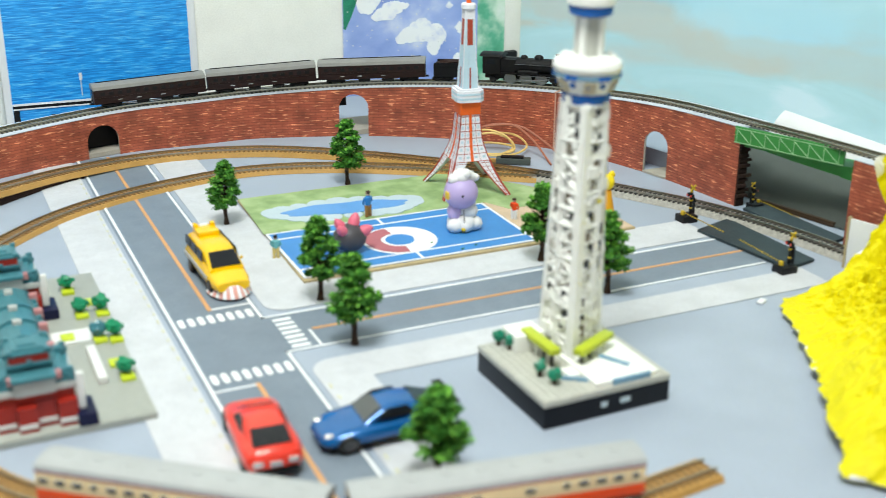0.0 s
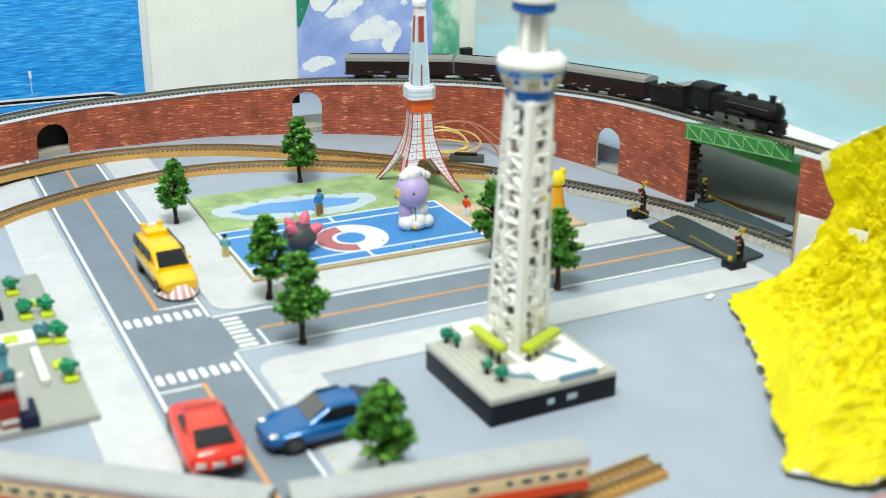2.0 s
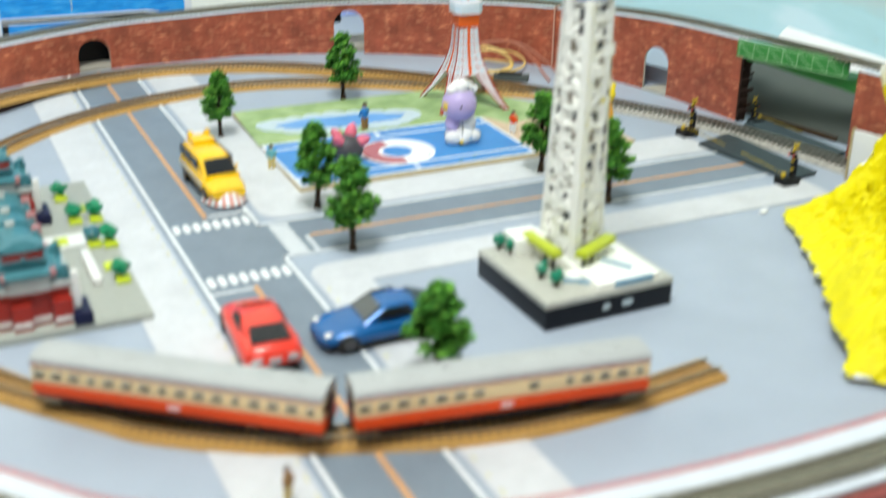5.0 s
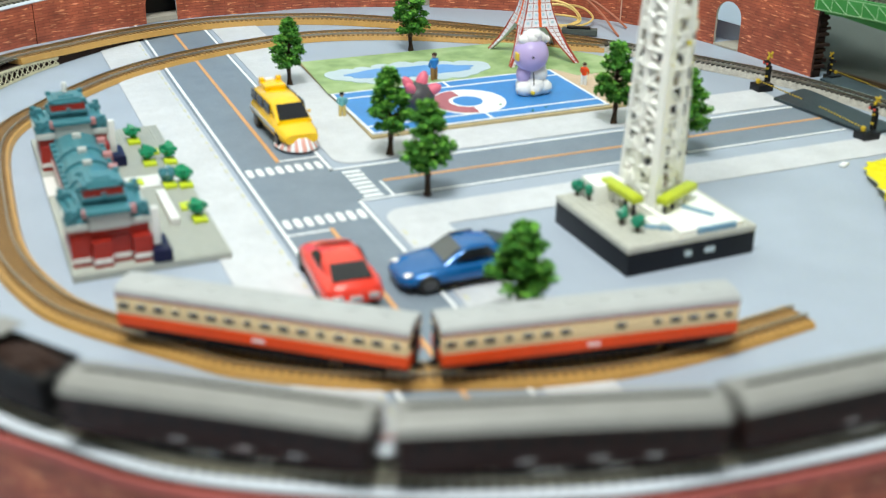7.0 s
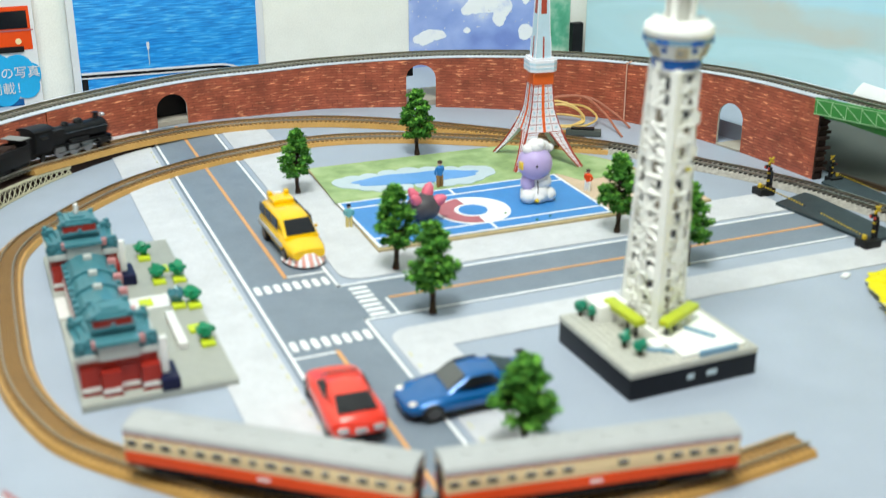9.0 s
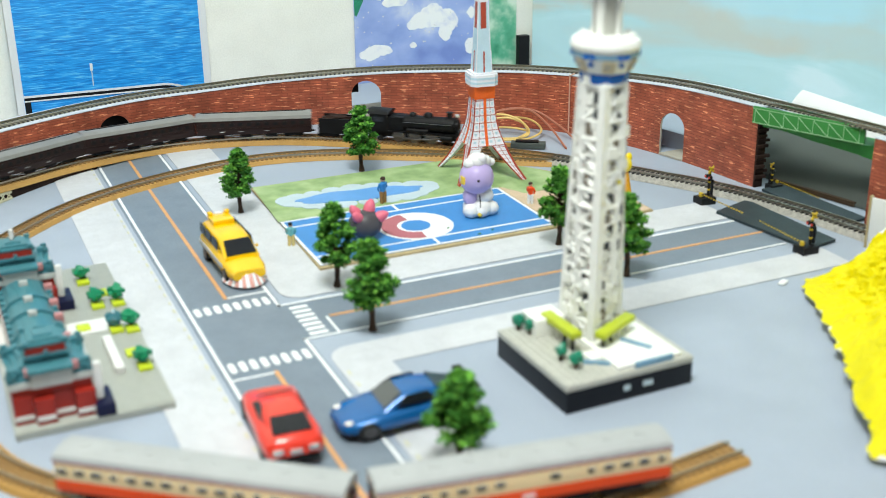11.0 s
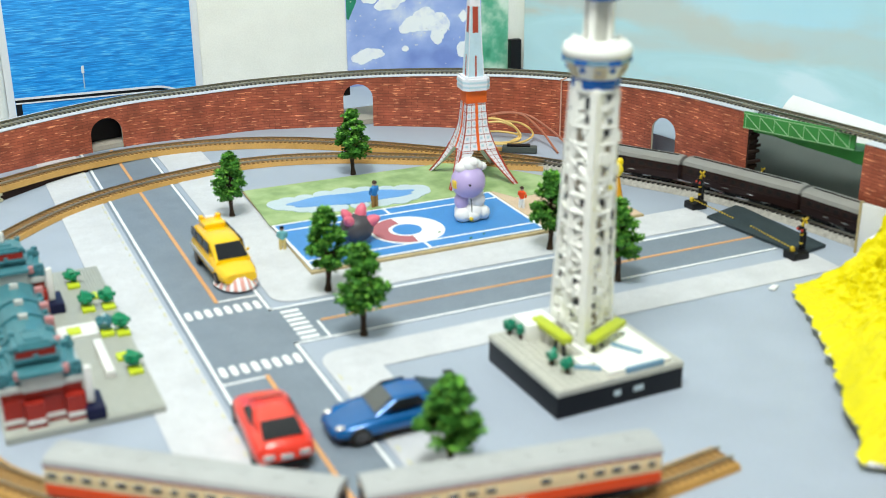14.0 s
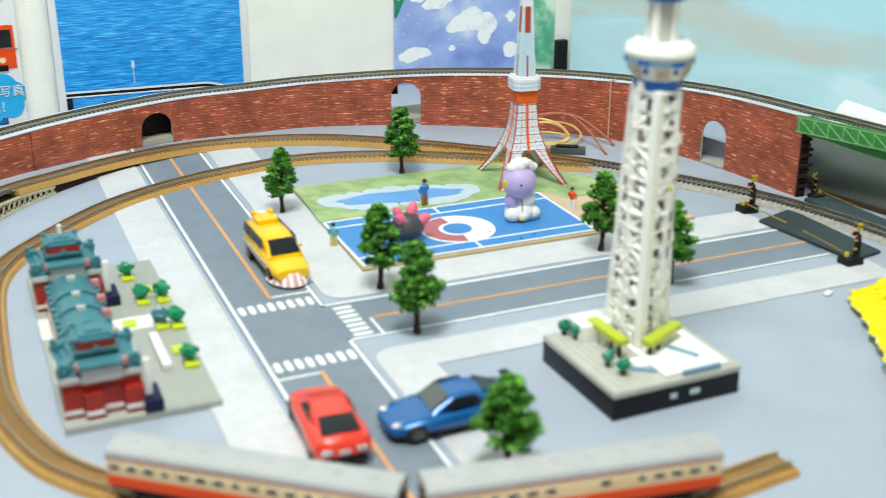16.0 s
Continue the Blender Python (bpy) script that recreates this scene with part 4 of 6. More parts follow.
# ---- model trees ----
def tree_mesh(seed, height):
    rnd = random.Random(seed)
    trunk = tube([(0, 0, 0), (.0006, 0, height * .2), (-.0004, .0005, height * .5), (0, 0, height * .9)], [.0022, .0016, .0012, .0004], 8)
    for k in range(9):
        a, z = k * 2.4, height * (.30 + .06 * k)
        rr = .0085 * (1 - .05 * k)
        tube([(0, 0, z), (rr * .6 * math.cos(a), rr * .6 * math.sin(a), z + .003), (rr * math.cos(a), rr * math.sin(a), z + .0045)], [.0008, .0005, .0003], 5, trunk)
    crown = bmesh.new()
    for k in range(34):
        f = (k + rnd.random()) / 34
        a = k * 2.4 + rnd.uniform(-.7, .7)
        prof = .0118 * ((.62 + 1.5 * f) if f < .25 else max(.10, 1 - (f - .25) ** 1.5 * 1.38)) * rnd.uniform(.72, 1.16)
        c = Vector((prof * .80 * math.cos(a), prof * .80 * math.sin(a), height * (.29 + .66 * f)))
        r = rnd.uniform(.0034, .0058) * (1.1 - .35 * f)
        tube([(0, 0, c.z - .003), c * .6 + Vector((0, 0, c.z * .4 - .001)), c], [.0005, .0004, .0002], 4, trunk)
        blob(r * .52, c, (1.1, 1.1, .6), 1, crown, .9, 2.6)
        for n in range(150):
            d = Vector((rnd.gauss(0, 1), rnd.gauss(0, 1), rnd.gauss(0, 1))).normalized() * r * rnd.uniform(.25, 1.08)
            d.z *= .62
            q = Euler((rnd.uniform(-1.1, 1.1), rnd.uniform(-1.1, 1.1), rnd.uniform(0, 6.3))).to_matrix()
            g = rnd.uniform(.0005, .0013)
            fc = crown.faces.new([crown.verts.new(c + d + q @ Vector(p) * g) for p in ((-1, -.6, 0), (.9, -.7, .25), (1.1, .5, 0), (-.5, .9, .3))])
            # upper flakes take the lighter green: top light put into the colour
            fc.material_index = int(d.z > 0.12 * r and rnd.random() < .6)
    return mesh_of(trunk, "trunk", M["bark"], 40), mesh_of(crown, "crown", [M["leaf"], M["leaf_lit_top"]])


TREE_MESHES = [tree_mesh(k, .058) for k in (3, 8, 21)]
for k, (x, y, s, rz) in enumerate(((.2208, .6567, 1.0, 10), (.2180, .5870, 1.02, 80), (.3198, .8736, 0.97, 150), (.2030, .8190, 0.88, 200), (.2025, .4350, 0.86, 260), (.3830, .6590, 1.0, 300), (.3950, .5920, 1.0, 45))):
    tree = thing("model_tree", "green foam model tree with a thin brown trunk", "tree", pose(x, y, .0004 if k in (2, 4) else .0006, 0, 0, rz) @ Matrix.Diagonal((s * (1.45 if k == 4 else 1.16), s * (1.45 if k == 4 else 1.16), s, 1)), "model trees")
    part("trunk", TREE_MESHES[k % 3][0], None, tree)
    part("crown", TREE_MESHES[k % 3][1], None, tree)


# ---- rolling stock ----
def coach_shell(length, width, z0, z1, roof_z, nround=7):
    """Cross-sections of a coach: straight sides and a rounded roof, as two meshes."""
    w = width / 2
    body = B(-length / 2, -w, z0, length / 2, w, z1, bevel=.0006)
    arcp = [(w * 1.02 * math.cos(math.pi * k / nround), z1 + (roof_z - z1) * math.sin(math.pi * k / nround) ** .8) for k in range(nround + 1)]
    ends = [(-length / 2 - .0003, .90), (-length / 2 + .003, 1.0), (length / 2 - .003, 1.0), (length / 2 + .0003, .90)]
    roof = loft([[(x, y, z1 + (z - z1) * k) for y, z in arcp] for x, k in ends])
    return body, roof


def bogie(root, x, gauge=.0046):
    b = part("bogie", B(x - .0095, -.0062, .0026, x + .0095, .0062, .0050, bevel=.0005), M["under"], root)
    for dx in (-.0062, .0062):
        for y in (-gauge, gauge):
            part("wheel", cyl(.0026, .0012, 14, "Y", (x + dx, y, .0043)), M["under"], b)


def railcar(m, windows, label):
    root = thing("diesel_railcar", label, "railcar", m, "parked railcars")
    L, W = .1320, .0188
    body, roof = coach_shell(L, W, .0066, .0238, .0278)
    part("lower_body", B(-L / 2, -W / 2, .0084, L / 2, W / 2, .0142, bevel=.0005), M["vermilion"], root, "vermilion lower side")
    part("underframe", B(-L / 2 + .001, -W / 2 + .0012, .0064, L / 2 - .001, W / 2 - .0012, .0084), M["under"], root, "black underframe")
    body.free()
    part("upper_body", B(-L / 2 + .0001, -W / 2 + .0001, .0142, L / 2 - .0001, W / 2 - .0001, .0232, bevel=.0004), M["cream"], root, "cream window band")
    part("cant_band", B(-L / 2, -W / 2 - .0001, .0224, L / 2, W / 2 + .0001, .0240, bevel=.0003), M["court_red"], root, "dull red band below the roof")
    part("roof", roof, M["roof_grey"], root, "pale grey roof")
    for k in range(8):
        part("roof_vent", B(-.054 + k * .0155 - .0022, -.0016, .0274, -.054 + k * .0155 + .0022, .0016, .0281, bevel=.0005), M["roof_grey"], root)
    for side in (-1, 1):
        for x, w in windows:
            y = side * (W / 2)
            part("window", B(x - w, y - .0002, .0175, x + w, y + .0002, .0202), M["glass"], root)
            part("window_bar", B(x - w, y - .0004, .0199, x + w, y + .0004, .0203), M["chrome"], root)
        part("number_plate_bar", B(-.0028, side * W / 2 - .0003, .0106, .0028, side * W / 2 + .0003, .0120), M["line"], root, "pale marking")
    for end in (-1, 1):
        for y in (-.0055, .0055):
            part("end_window", B(end * L / 2 - .0002, y - .0020, .0165, end * L / 2 + .0002, y + .0020, .0205), M["glass"], root)
        part("gangway", B(end * L / 2 - .0008 if end < 0 else L / 2, -.0027, .0062, end * L / 2 if end < 0 else L / 2 + .0008, .0027, .0225, bevel=.0003), M["maroon"], root)
        part("coupler", B(end * L / 2 - .003, -.0012, .0050, end * L / 2 + .003, .0012, .0066), M["under"], root)
        bogie(root, end * .0450)
    part("floor_gear", B(-.030, -.0072, .0032, .026, .0072, .0066, bevel=.0006), M["under"], root)
    part("fuel_tank", B(.027, -.0070, .0040, .034, .0070, .0066, bevel=.0005), M["under"], root)
    return root


def on_path(path, s, half, up=.0008):
    """Pose of a vehicle whose bogies stand half ahead and half behind s."""
    a, b = path.at(max(s - half, 0)), path.at(min(s + half, path.length))
    d = b - a
    return Matrix.Translation((a + b) / 2 + Vector((0, 0, up))) @ Matrix.Rotation(math.atan2(d.y, d.x), 4, "Z") @ Matrix.Rotation(-math.atan2(d.z, Vector((d.x, d.y)).length), 4, "Y")


wins = [(-.061 + .0082 * k, .0022 if k % 4 else .0014) for k in range(16)]
railcar(on_path(SIDING, .1160, .045), [w for i, w in enumerate(wins) if i not in (5, 7, 8)], "cream and vermilion railcar with a grey roof, parked, some windows blanked")
railcar(on_path(SIDING, .2560, .045), wins, "cream and vermilion railcar with a grey roof, parked on brown track")


def coach(label):
    root = thing("passenger_coach", label, "railway coach", None, "old brown coaches")
    L, W = .1095, .0186
    body, roof = coach_shell(L, W, .0062, .0212, .0268)
    part("body", body, M["maroon"], root)
    part("roof", roof, M["coach_roof"], root, "dull grey roof")
    part("ridge_strip", B(-L / 2 + .004, -.0008, .0264, L / 2 - .004, .0008, .0273, bevel=.0003), M["under"], root)
    for side in (-1, 1):
        for k in range(12):
            x = -.046 + k * .00836
            part("window", B(x - .0024, side * W / 2 - .0002, .0150, x + .0020, side * W / 2 + .0002, .0184), M["black"], root)
        part("belt_rail", B(-L / 2, side * W / 2 - .0003, .0125, L / 2, side * W / 2 + .0003, .0131), M["maroon"], root)
        part("gutter", B(-L / 2, side * W / 2 - .0004, .0208, L / 2, side * W / 2 + .0004, .0215), M["coach_roof"], root)
        for x in (-.030, -.012, .012):
            part("plate_bar", B(x - .0022, side * W / 2 - .0003, .0092, x + .0022, side * W / 2 + .0003, .0100), M["chrome"], root)
        for x in (-.008, .016):
            part("gear_box", B(x - .006, side * .0068 - .0012, .0030, x + .006, side * .0068 + .0012, .0060, bevel=.0004), M["under"], root)
        part("truss", tube([(-.028, side * .0075, .0060), (-.014, side * .0075, .0036), (.014, side * .0075, .0036), (.028, side * .0075, .0060)], .0005, 5), M["chrome"], root)
    for end in (-1, 1):
        part("end_door", B(end * L / 2 - .0004, -.0026, .0062, end * L / 2 + .0004, .0026, .0205), M["glass"], root)
        part("coupler", B(end * L / 2 - .003, -.0011, .0046, end * L / 2 + .003, .0011, .0062), M["under"], root)
        bogie(root, end * .0375)
    return root


def tender():
    root = thing("tender", "black coal tender behind the steam locomotive", "tender")
    part("body", B(-.0190, -.0088, .0060, .0190, .0088, .0190, bevel=.0007), M["loco"], root)
    coal = blob(.0085, (-.003, 0, .0190), (1.5, .9, .42), 3, None, .6, 3.0)
    part("coal", coal, M["card"], root, "black coal load")
    for side in (-1, 1):
        part("side_plate", B(-.0185, side * .0088 - .0004, .0170, .0185, side * .0088 + .0004, .0212), M["loco"], root)
    part("cab_end", B(.0150, -.0085, .0190, .0190, .0085, .0262, bevel=.0005), M["loco"], root)
    part("roof_plate", B(.0080, -.0090, .0258, .0195, .0090, .0266, bevel=.0003), M["coach_roof"], root)
    for x in (-.0115, .0115):
        bogie(root, x)
    return root


def locomotive():
    root = thing("steam_locomotive", "black model steam locomotive with bright valve gear", "locomotive")
    part("boiler", cyl(.0075, .0440, 28, "X", (.008, 0, .0178), bevel=.08), M["loco"], root)
    part("smokebox", cyl(.0079, .0100, 28, "X", (.0275, 0, .0178), bevel=.15), M["loco"], root)
    part("smokebox_door", lathe([(.0062, 0), (.0060, .0008), (.0035, .0018), (.0010, .0022)], 20), M["loco"], root, m=pose(.0325, 0, .0178, 0, 90, 0))
    part("chimney", lathe([(.0026, 0), (.0021, .0015), (.0020, .0048), (.0027, .0058), (.0022, .0060)], 16), M["loco"], root, m=pose(.0270, 0, .0245))
    part("steam_dome", lathe([(.0036, 0), (.0034, .0026), (.0024, .0042), (.0006, .0048)], 18), M["loco"], root, m=pose(.0120, 0, .0240))
    part("sand_dome", lathe([(.0028, 0), (.0026, .0022), (.0016, .0034), (.0005, .0038)], 16), M["loco"], root, m=pose(.0010, 0, .0244))
    cab = part("cab", B(-.0285, -.0088, .0100, -.0150, .0088, .0270, bevel=.0006), M["loco"], root)
    for side in (-1, 1):
        part("cab_window", B(-.0250, side * .0088 - .0002, .0195, -.0185, side * .0088 + .0002, .0240), M["glass"], cab)
    part("cab_roof", loft([[(x, .0096 * math.cos(math.pi * k / 8), .0266 + .0030 * math.sin(math.pi * k / 8)) for k in range(9)] for x in (-.0305, -.0140)]), M["loco"], root)
    part("firebox", B(-.0160, -.0074, .0100, -.0040, .0074, .0245, bevel=.0010), M["loco"], root)
    part("running_board", B(-.0150, -.0092, .0112, .0330, .0092, .0120), M["loco"], root)
    part("frame", B(-.0280, -.0035, .0050, .0330, .0035, .0112), M["under"], root)
    part("buffer_beam", B(.0325, -.0088, .0062, .0340, .0088, .0108, bevel=.0003), M["loco"], root)
    part("pilot", prism([(.0335, -.0070), (.0375, -.0020), (.0375, .0020), (.0335, .0070)], .0028, .0060), M["under"], root)
    part("headlamp", cyl(.0018, .0026, 14, "X", (.0325, 0, .0272)), M["chrome"], root)
    for side in (-1, 1):
        for x in (-.0080, .0035, .0150):
            w = part("driving_wheel", cyl(.0052, .0016, 22, "Y", (x, side * .0050, .0065)), M["under"], root, m=Matrix.Translation((x * .15, 0, 0)) @ Matrix.Diagonal((.85, 1, 1, 1)))
            part("wheel_rim", lathe([(.0046, -.0003), (.0053, -.0003), (.0053, .0003), (.0046, .0003)], 22), M["steel"], w, m=pose(x, side * .0058, .0065, 90, 0, 0))
        for x in (.0255, -.0215):
            part("carrying_wheel", cyl(.0030, .0014, 16, "Y", (x, side * .0050, .0042)), M["under"], root, m=Matrix.Translation((x * .15, 0, 0)) @ Matrix.Diagonal((.85, 1, 1, 1)))
        part("coupling_rod", B(-.0085, side * .0068 - .0004, .0045, .0155, side * .0068 + .0004, .0057), M["steel"], root)
        part("connecting_rod", tube([(.0035, side * .0074, .0050), (.0245, side * .0074, .0078)], .0005, 6), M["steel"], root)
        part("valve_rod", tube([(-.002, side * .0076, .0098), (.0235, side * .0076, .0098)], .0004, 6), M["steel"], root)
        part("cylinder", cyl(.0032, .0085, 16, "X", (.0265, side * .0072, .0080)), M["loco"], root)
        part("handrail", tube([(-.0040, side * .0080, .0205), (.0300, side * .0082, .0205)], .00025, 5), M["steel"], root)
        part("air_tank", cyl(.0019, .0150, 12, "X", (.006, side * .0080, .0135)), M["loco"], root)
    return root


TRAIN = [(locomotive(), .0476, .022, 0.0), (tender(), .1120, .0115, 0.0)]
for k in range(3):
    TRAIN.append((coach("dark brown old passenger coach with a grey roof"), .1900 + k * .1040, .0343, 0.0))
TRAIN[0][0].scale, TRAIN[1][0].scale = (1.27, 1.0, 0.96), (1.0, .97, .90)
for vehicle in TRAIN[2:]:
    vehicle[0].scale = (.913, .95, .87)

# ---- toy cars ----
def ring(x, hw, z0, z1, n=14, sq=3.2):
    """A rounded-box cross-section at x."""
    out = []
    for k in range(n):
        a = 2 * math.pi * (k + .5) / n
        c, s = math.cos(a), math.sin(a)
        y = hw * math.copysign(abs(c) ** (2 / sq), c)
        z = (z0 + z1) / 2 + (z1 - z0) / 2 * math.copysign(abs(s) ** (2 / sq), s)
        out.append((x, y, z))
    return out


def toy_car(name, label, m, paint_mat, hull, cabin, glass_z, wheels, wheel_r, hw):
    """A die-cast car that faces +x: hull and cabin lofts, glass panels, wheels."""
    root = thing(name, label, "toy car", m)
    part("body", loft([ring(*h) for h in hull]), paint_mat, root, smooth=50)
    part("cabin", loft([ring(*h, 14, 2.8) for h in cabin]), paint_mat, root, smooth=50)
    for x in wheels:
        for y in (-hw + .0025, hw - .0025):
            w = part("wheel", cyl(wheel_r, .0046, 24, "Y", (x, y, wheel_r), bevel=.12), M["tyre"], root)
            part("hub", cyl(wheel_r * .62, .0006, 14, "Y", (x, y + math.copysign(.0023, y), wheel_r)), M["alloy"], w)
    part("chassis", B(hull[0][0] + .004, -hw + .003, .0022, hull[-1][0] - .004, hw - .003, .0060), M["black"], root)
    return root


def panel_glass(root, pts, name="window", mat=None):
    bm = bmesh.new()
    bm.faces.new([bm.verts.new(p) for p in pts])
    bmesh.ops.recalc_face_normals(bm, faces=bm.faces[:])
    r = bmesh.ops.solidify(bm, geom=bm.faces[:], thickness=.0006)
    return part(name, bm, mat or M["glass"], root, smooth=None)


# red fastback coupe seen from behind
red = toy_car("red_toy_car", "red die-cast fastback sports car standing on the street", pose(.1345, .4970, .0007, 0, 0, 86), M["red"],
              [(-.0335, .0105, .0050, .0115), (-.0315, .0138, .0038, .0150), (-.022, .0150, .0030, .0168), (-.005, .0144, .0028, .0150), (.012, .0147, .0028, .0148), (.025, .0142, .0030, .0130), (.0325, .0115, .0036, .0095), (.0345, .0070, .0045, .0072)],
              [(-.026, .0095, .0120, .0158), (-.017, .0106, .0120, .0188), (-.006, .0108, .0120, .0212), (.002, .0105, .0120, .0210), (.012, .0112, .0110, .0150)], 0, (-.0205, .0215), .0052, .0147)
panel_glass(red, [(-.0280, -.0096, .0163), (-.0280, .0096, .0163), (-.0165, .0084, .0199), (-.0165, -.0084, .0199)], "rear_window")
panel_glass(red, [(.0105, -.0090, .0166), (.0105, .0090, .0166), (.0030, .0075, .0213), (.0030, -.0075, .0213)], "windscreen")
for s in (-1, 1):
    panel_glass(red, [(-.011, s * .0112, .0160), (.006, s * .0116, .0160), (.000, s * .0096, .0203), (-.006, s * .0096, .0203)], "side_window")
    part("tail_lamp", B(-.0348, s * .0085 - .0026, .0086, -.0328, s * .0085 + .0026, .0112, bevel=.0006), M["chrome"], red, "silver printed tail lamp")
part("plate_bar", B(-.0350, -.0030, .0080, -.0330, .0030, .0104, bevel=.0004), M["chrome"], red, "pale plate")
part("bumper", B(-.0346, -.0105, .0040, -.0322, .0105, .0066, bevel=.0006), M["black"], red)

# blue coupe seen from its front corner
blu = toy_car("blue_toy_car", "metallic blue die-cast sports car parked across the pavement", pose(.1955, .4850, .0009, 0, 0, 179) @ Matrix.Diagonal((1.04, 1.0, .84, 1)), M["blue"],
              [(-.0340, .0120, .0060, .0150), (-.031, .0145, .0040, .0172), (-.018, .0158, .0030, .0176), (0, .0150, .0028, .0158), (.015, .0158, .0028, .0152), (.026, .0150, .0030, .0132), (.033, .0125, .0036, .0102), (.0352, .0085, .0045, .0080)],
              [(-.027, .0100, .0130, .0168), (-.015, .0112, .0130, .0222), (-.004, .0114, .0130, .0240), (.004, .0108, .0130, .0228), (.014, .0118, .0120, .0158)], 0, (-.0205, .0225), .0058, .0156)
panel_glass(blu, [(.0138, -.0100, .0163), (.0138, .0100, .0163), (.0046, .0080, .0230), (.0046, -.0080, .0230)], "windscreen", paint("smoke_glass", (0.10, 0.11, 0.11), 0.15))
for s in (-1, 1):
    panel_glass(blu, [(-.012, s * .0122, .0172), (.009, s * .0122, .0168), (.003, s * .0104, .0222), (-.008, s * .0104, .0225)], "side_window")
    part("headlamp", blob(.0022, (.0310, s * .0092, .0108), (1.2, 1.0, .5), 2), M["chrome"], blu, "silver headlamp")
panel_glass(blu, [(-.0255, -.0080, .0178), (-.0255, .0080, .0178), (-.0135, .0085, .0228), (-.0135, -.0085, .0228)], "rear_window")
part("spoiler", B(-.0350, -.0130, .0185, -.0300, .0130, .0196, bevel=.0004), M["black"], blu)

# yellow van with roof box and striped skirt, facing the junction
van = toy_car("yellow_toy_van", "yellow die-cast van with a roof box and a striped front skirt", pose(.1697, .7140, .0007, 0, 0, -88) @ Matrix.Diagonal((1.05, .93, 1.06, 1)), M["taxi"],
              [(-.0350, .0120, .0040, .0150), (-.033, .0136, .0030, .0165), (.000, .0142, .0028, .0165), (.014, .0142, .0028, .0158), (.026, .0134, .0034, .0138), (.0325, .0116, .0050, .0112)],
              [(-.0345, .0112, .0140, .0225), (-.030, .0120, .0140, .0242), (-.006, .0122, .0140, .0250), (.006, .0116, .0140, .0240), (.010, .0116, .0140, .0215), (.0195, .0126, .0130, .0158)], 0, (-.0215, .0205), .0050, .0142)
panel_glass(van, [(.0192, -.0105, .0168), (.0192, .0105, .0168), (.0092, .0092, .0232), (.0092, -.0092, .0232)], "windscreen")
for s in (-1, 1):
    for x0, x1 in ((-.0325, -.0215), (-.0200, -.0080), (-.0065, .0055)):
        panel_glass(van, [(x0, s * .0126, .0166), (x1, s * .0128, .0166), (x1 - .001, s * .0119, .0222), (x0, s * .0119, .0222)], "side_window")
    part("mirror", B(.0105, s * .0136 - .0009, .0168, .0119, s * .0136 + .0009, .0184, bevel=.0003), M["taxi"], van)
part("roof_box", B(-.0310, -.0078, .0244, -.0160, .0078, .0272, bevel=.0007), M["taxi"], van, "yellow roof box")
for y in (-.0062, .0062):
    part("roof_lamp", B(-.0300, y - .0016, .0270, -.0260, y + .0016, .0294, bevel=.0005), M["taxi"], van)
part("roof_sign", B(-.0295, -.0030, .0270, -.0275, .0030, .0284, bevel=.0003), M["line"], van)
part("skirt_top", prism([(.0190 + .0132 * math.cos(radians(a)), .0118 * math.sin(radians(a))) for a in range(-90, 91, 10)], .0075, .0102), M["line"], van, "white band over the skirt", smooth=None)
for side in (-1, 1):
    part("side_band", B(-.0330, side * .0140 - .0005, .0088, .0170, side * .0140 + .0005, .0112, bevel=.0003), M["roof_grey"], van, "pale grey side band")
skirt_red = paint("faded_red_stripe", (0.72, 0.36, 0.31), 0.4, 0.05, 60)
for k in range(19):
    a = radians(-90 + 10 * k)
    x, y = .0190 + .0186 * math.cos(a), .0152 * math.sin(a)
    part("skirt_stripe", B(-.0012, -.00150, .0014, .0012, .00170, .0098, bevel=.0003, m=Matrix.Translation((x, y, 0)) @ Matrix.Rotation(a, 4, "Z") @ pose(0, 0, 0, 0, -36, 0)), M["line"] if k % 2 == 0 else skirt_red, van, "white and red striped skirt")


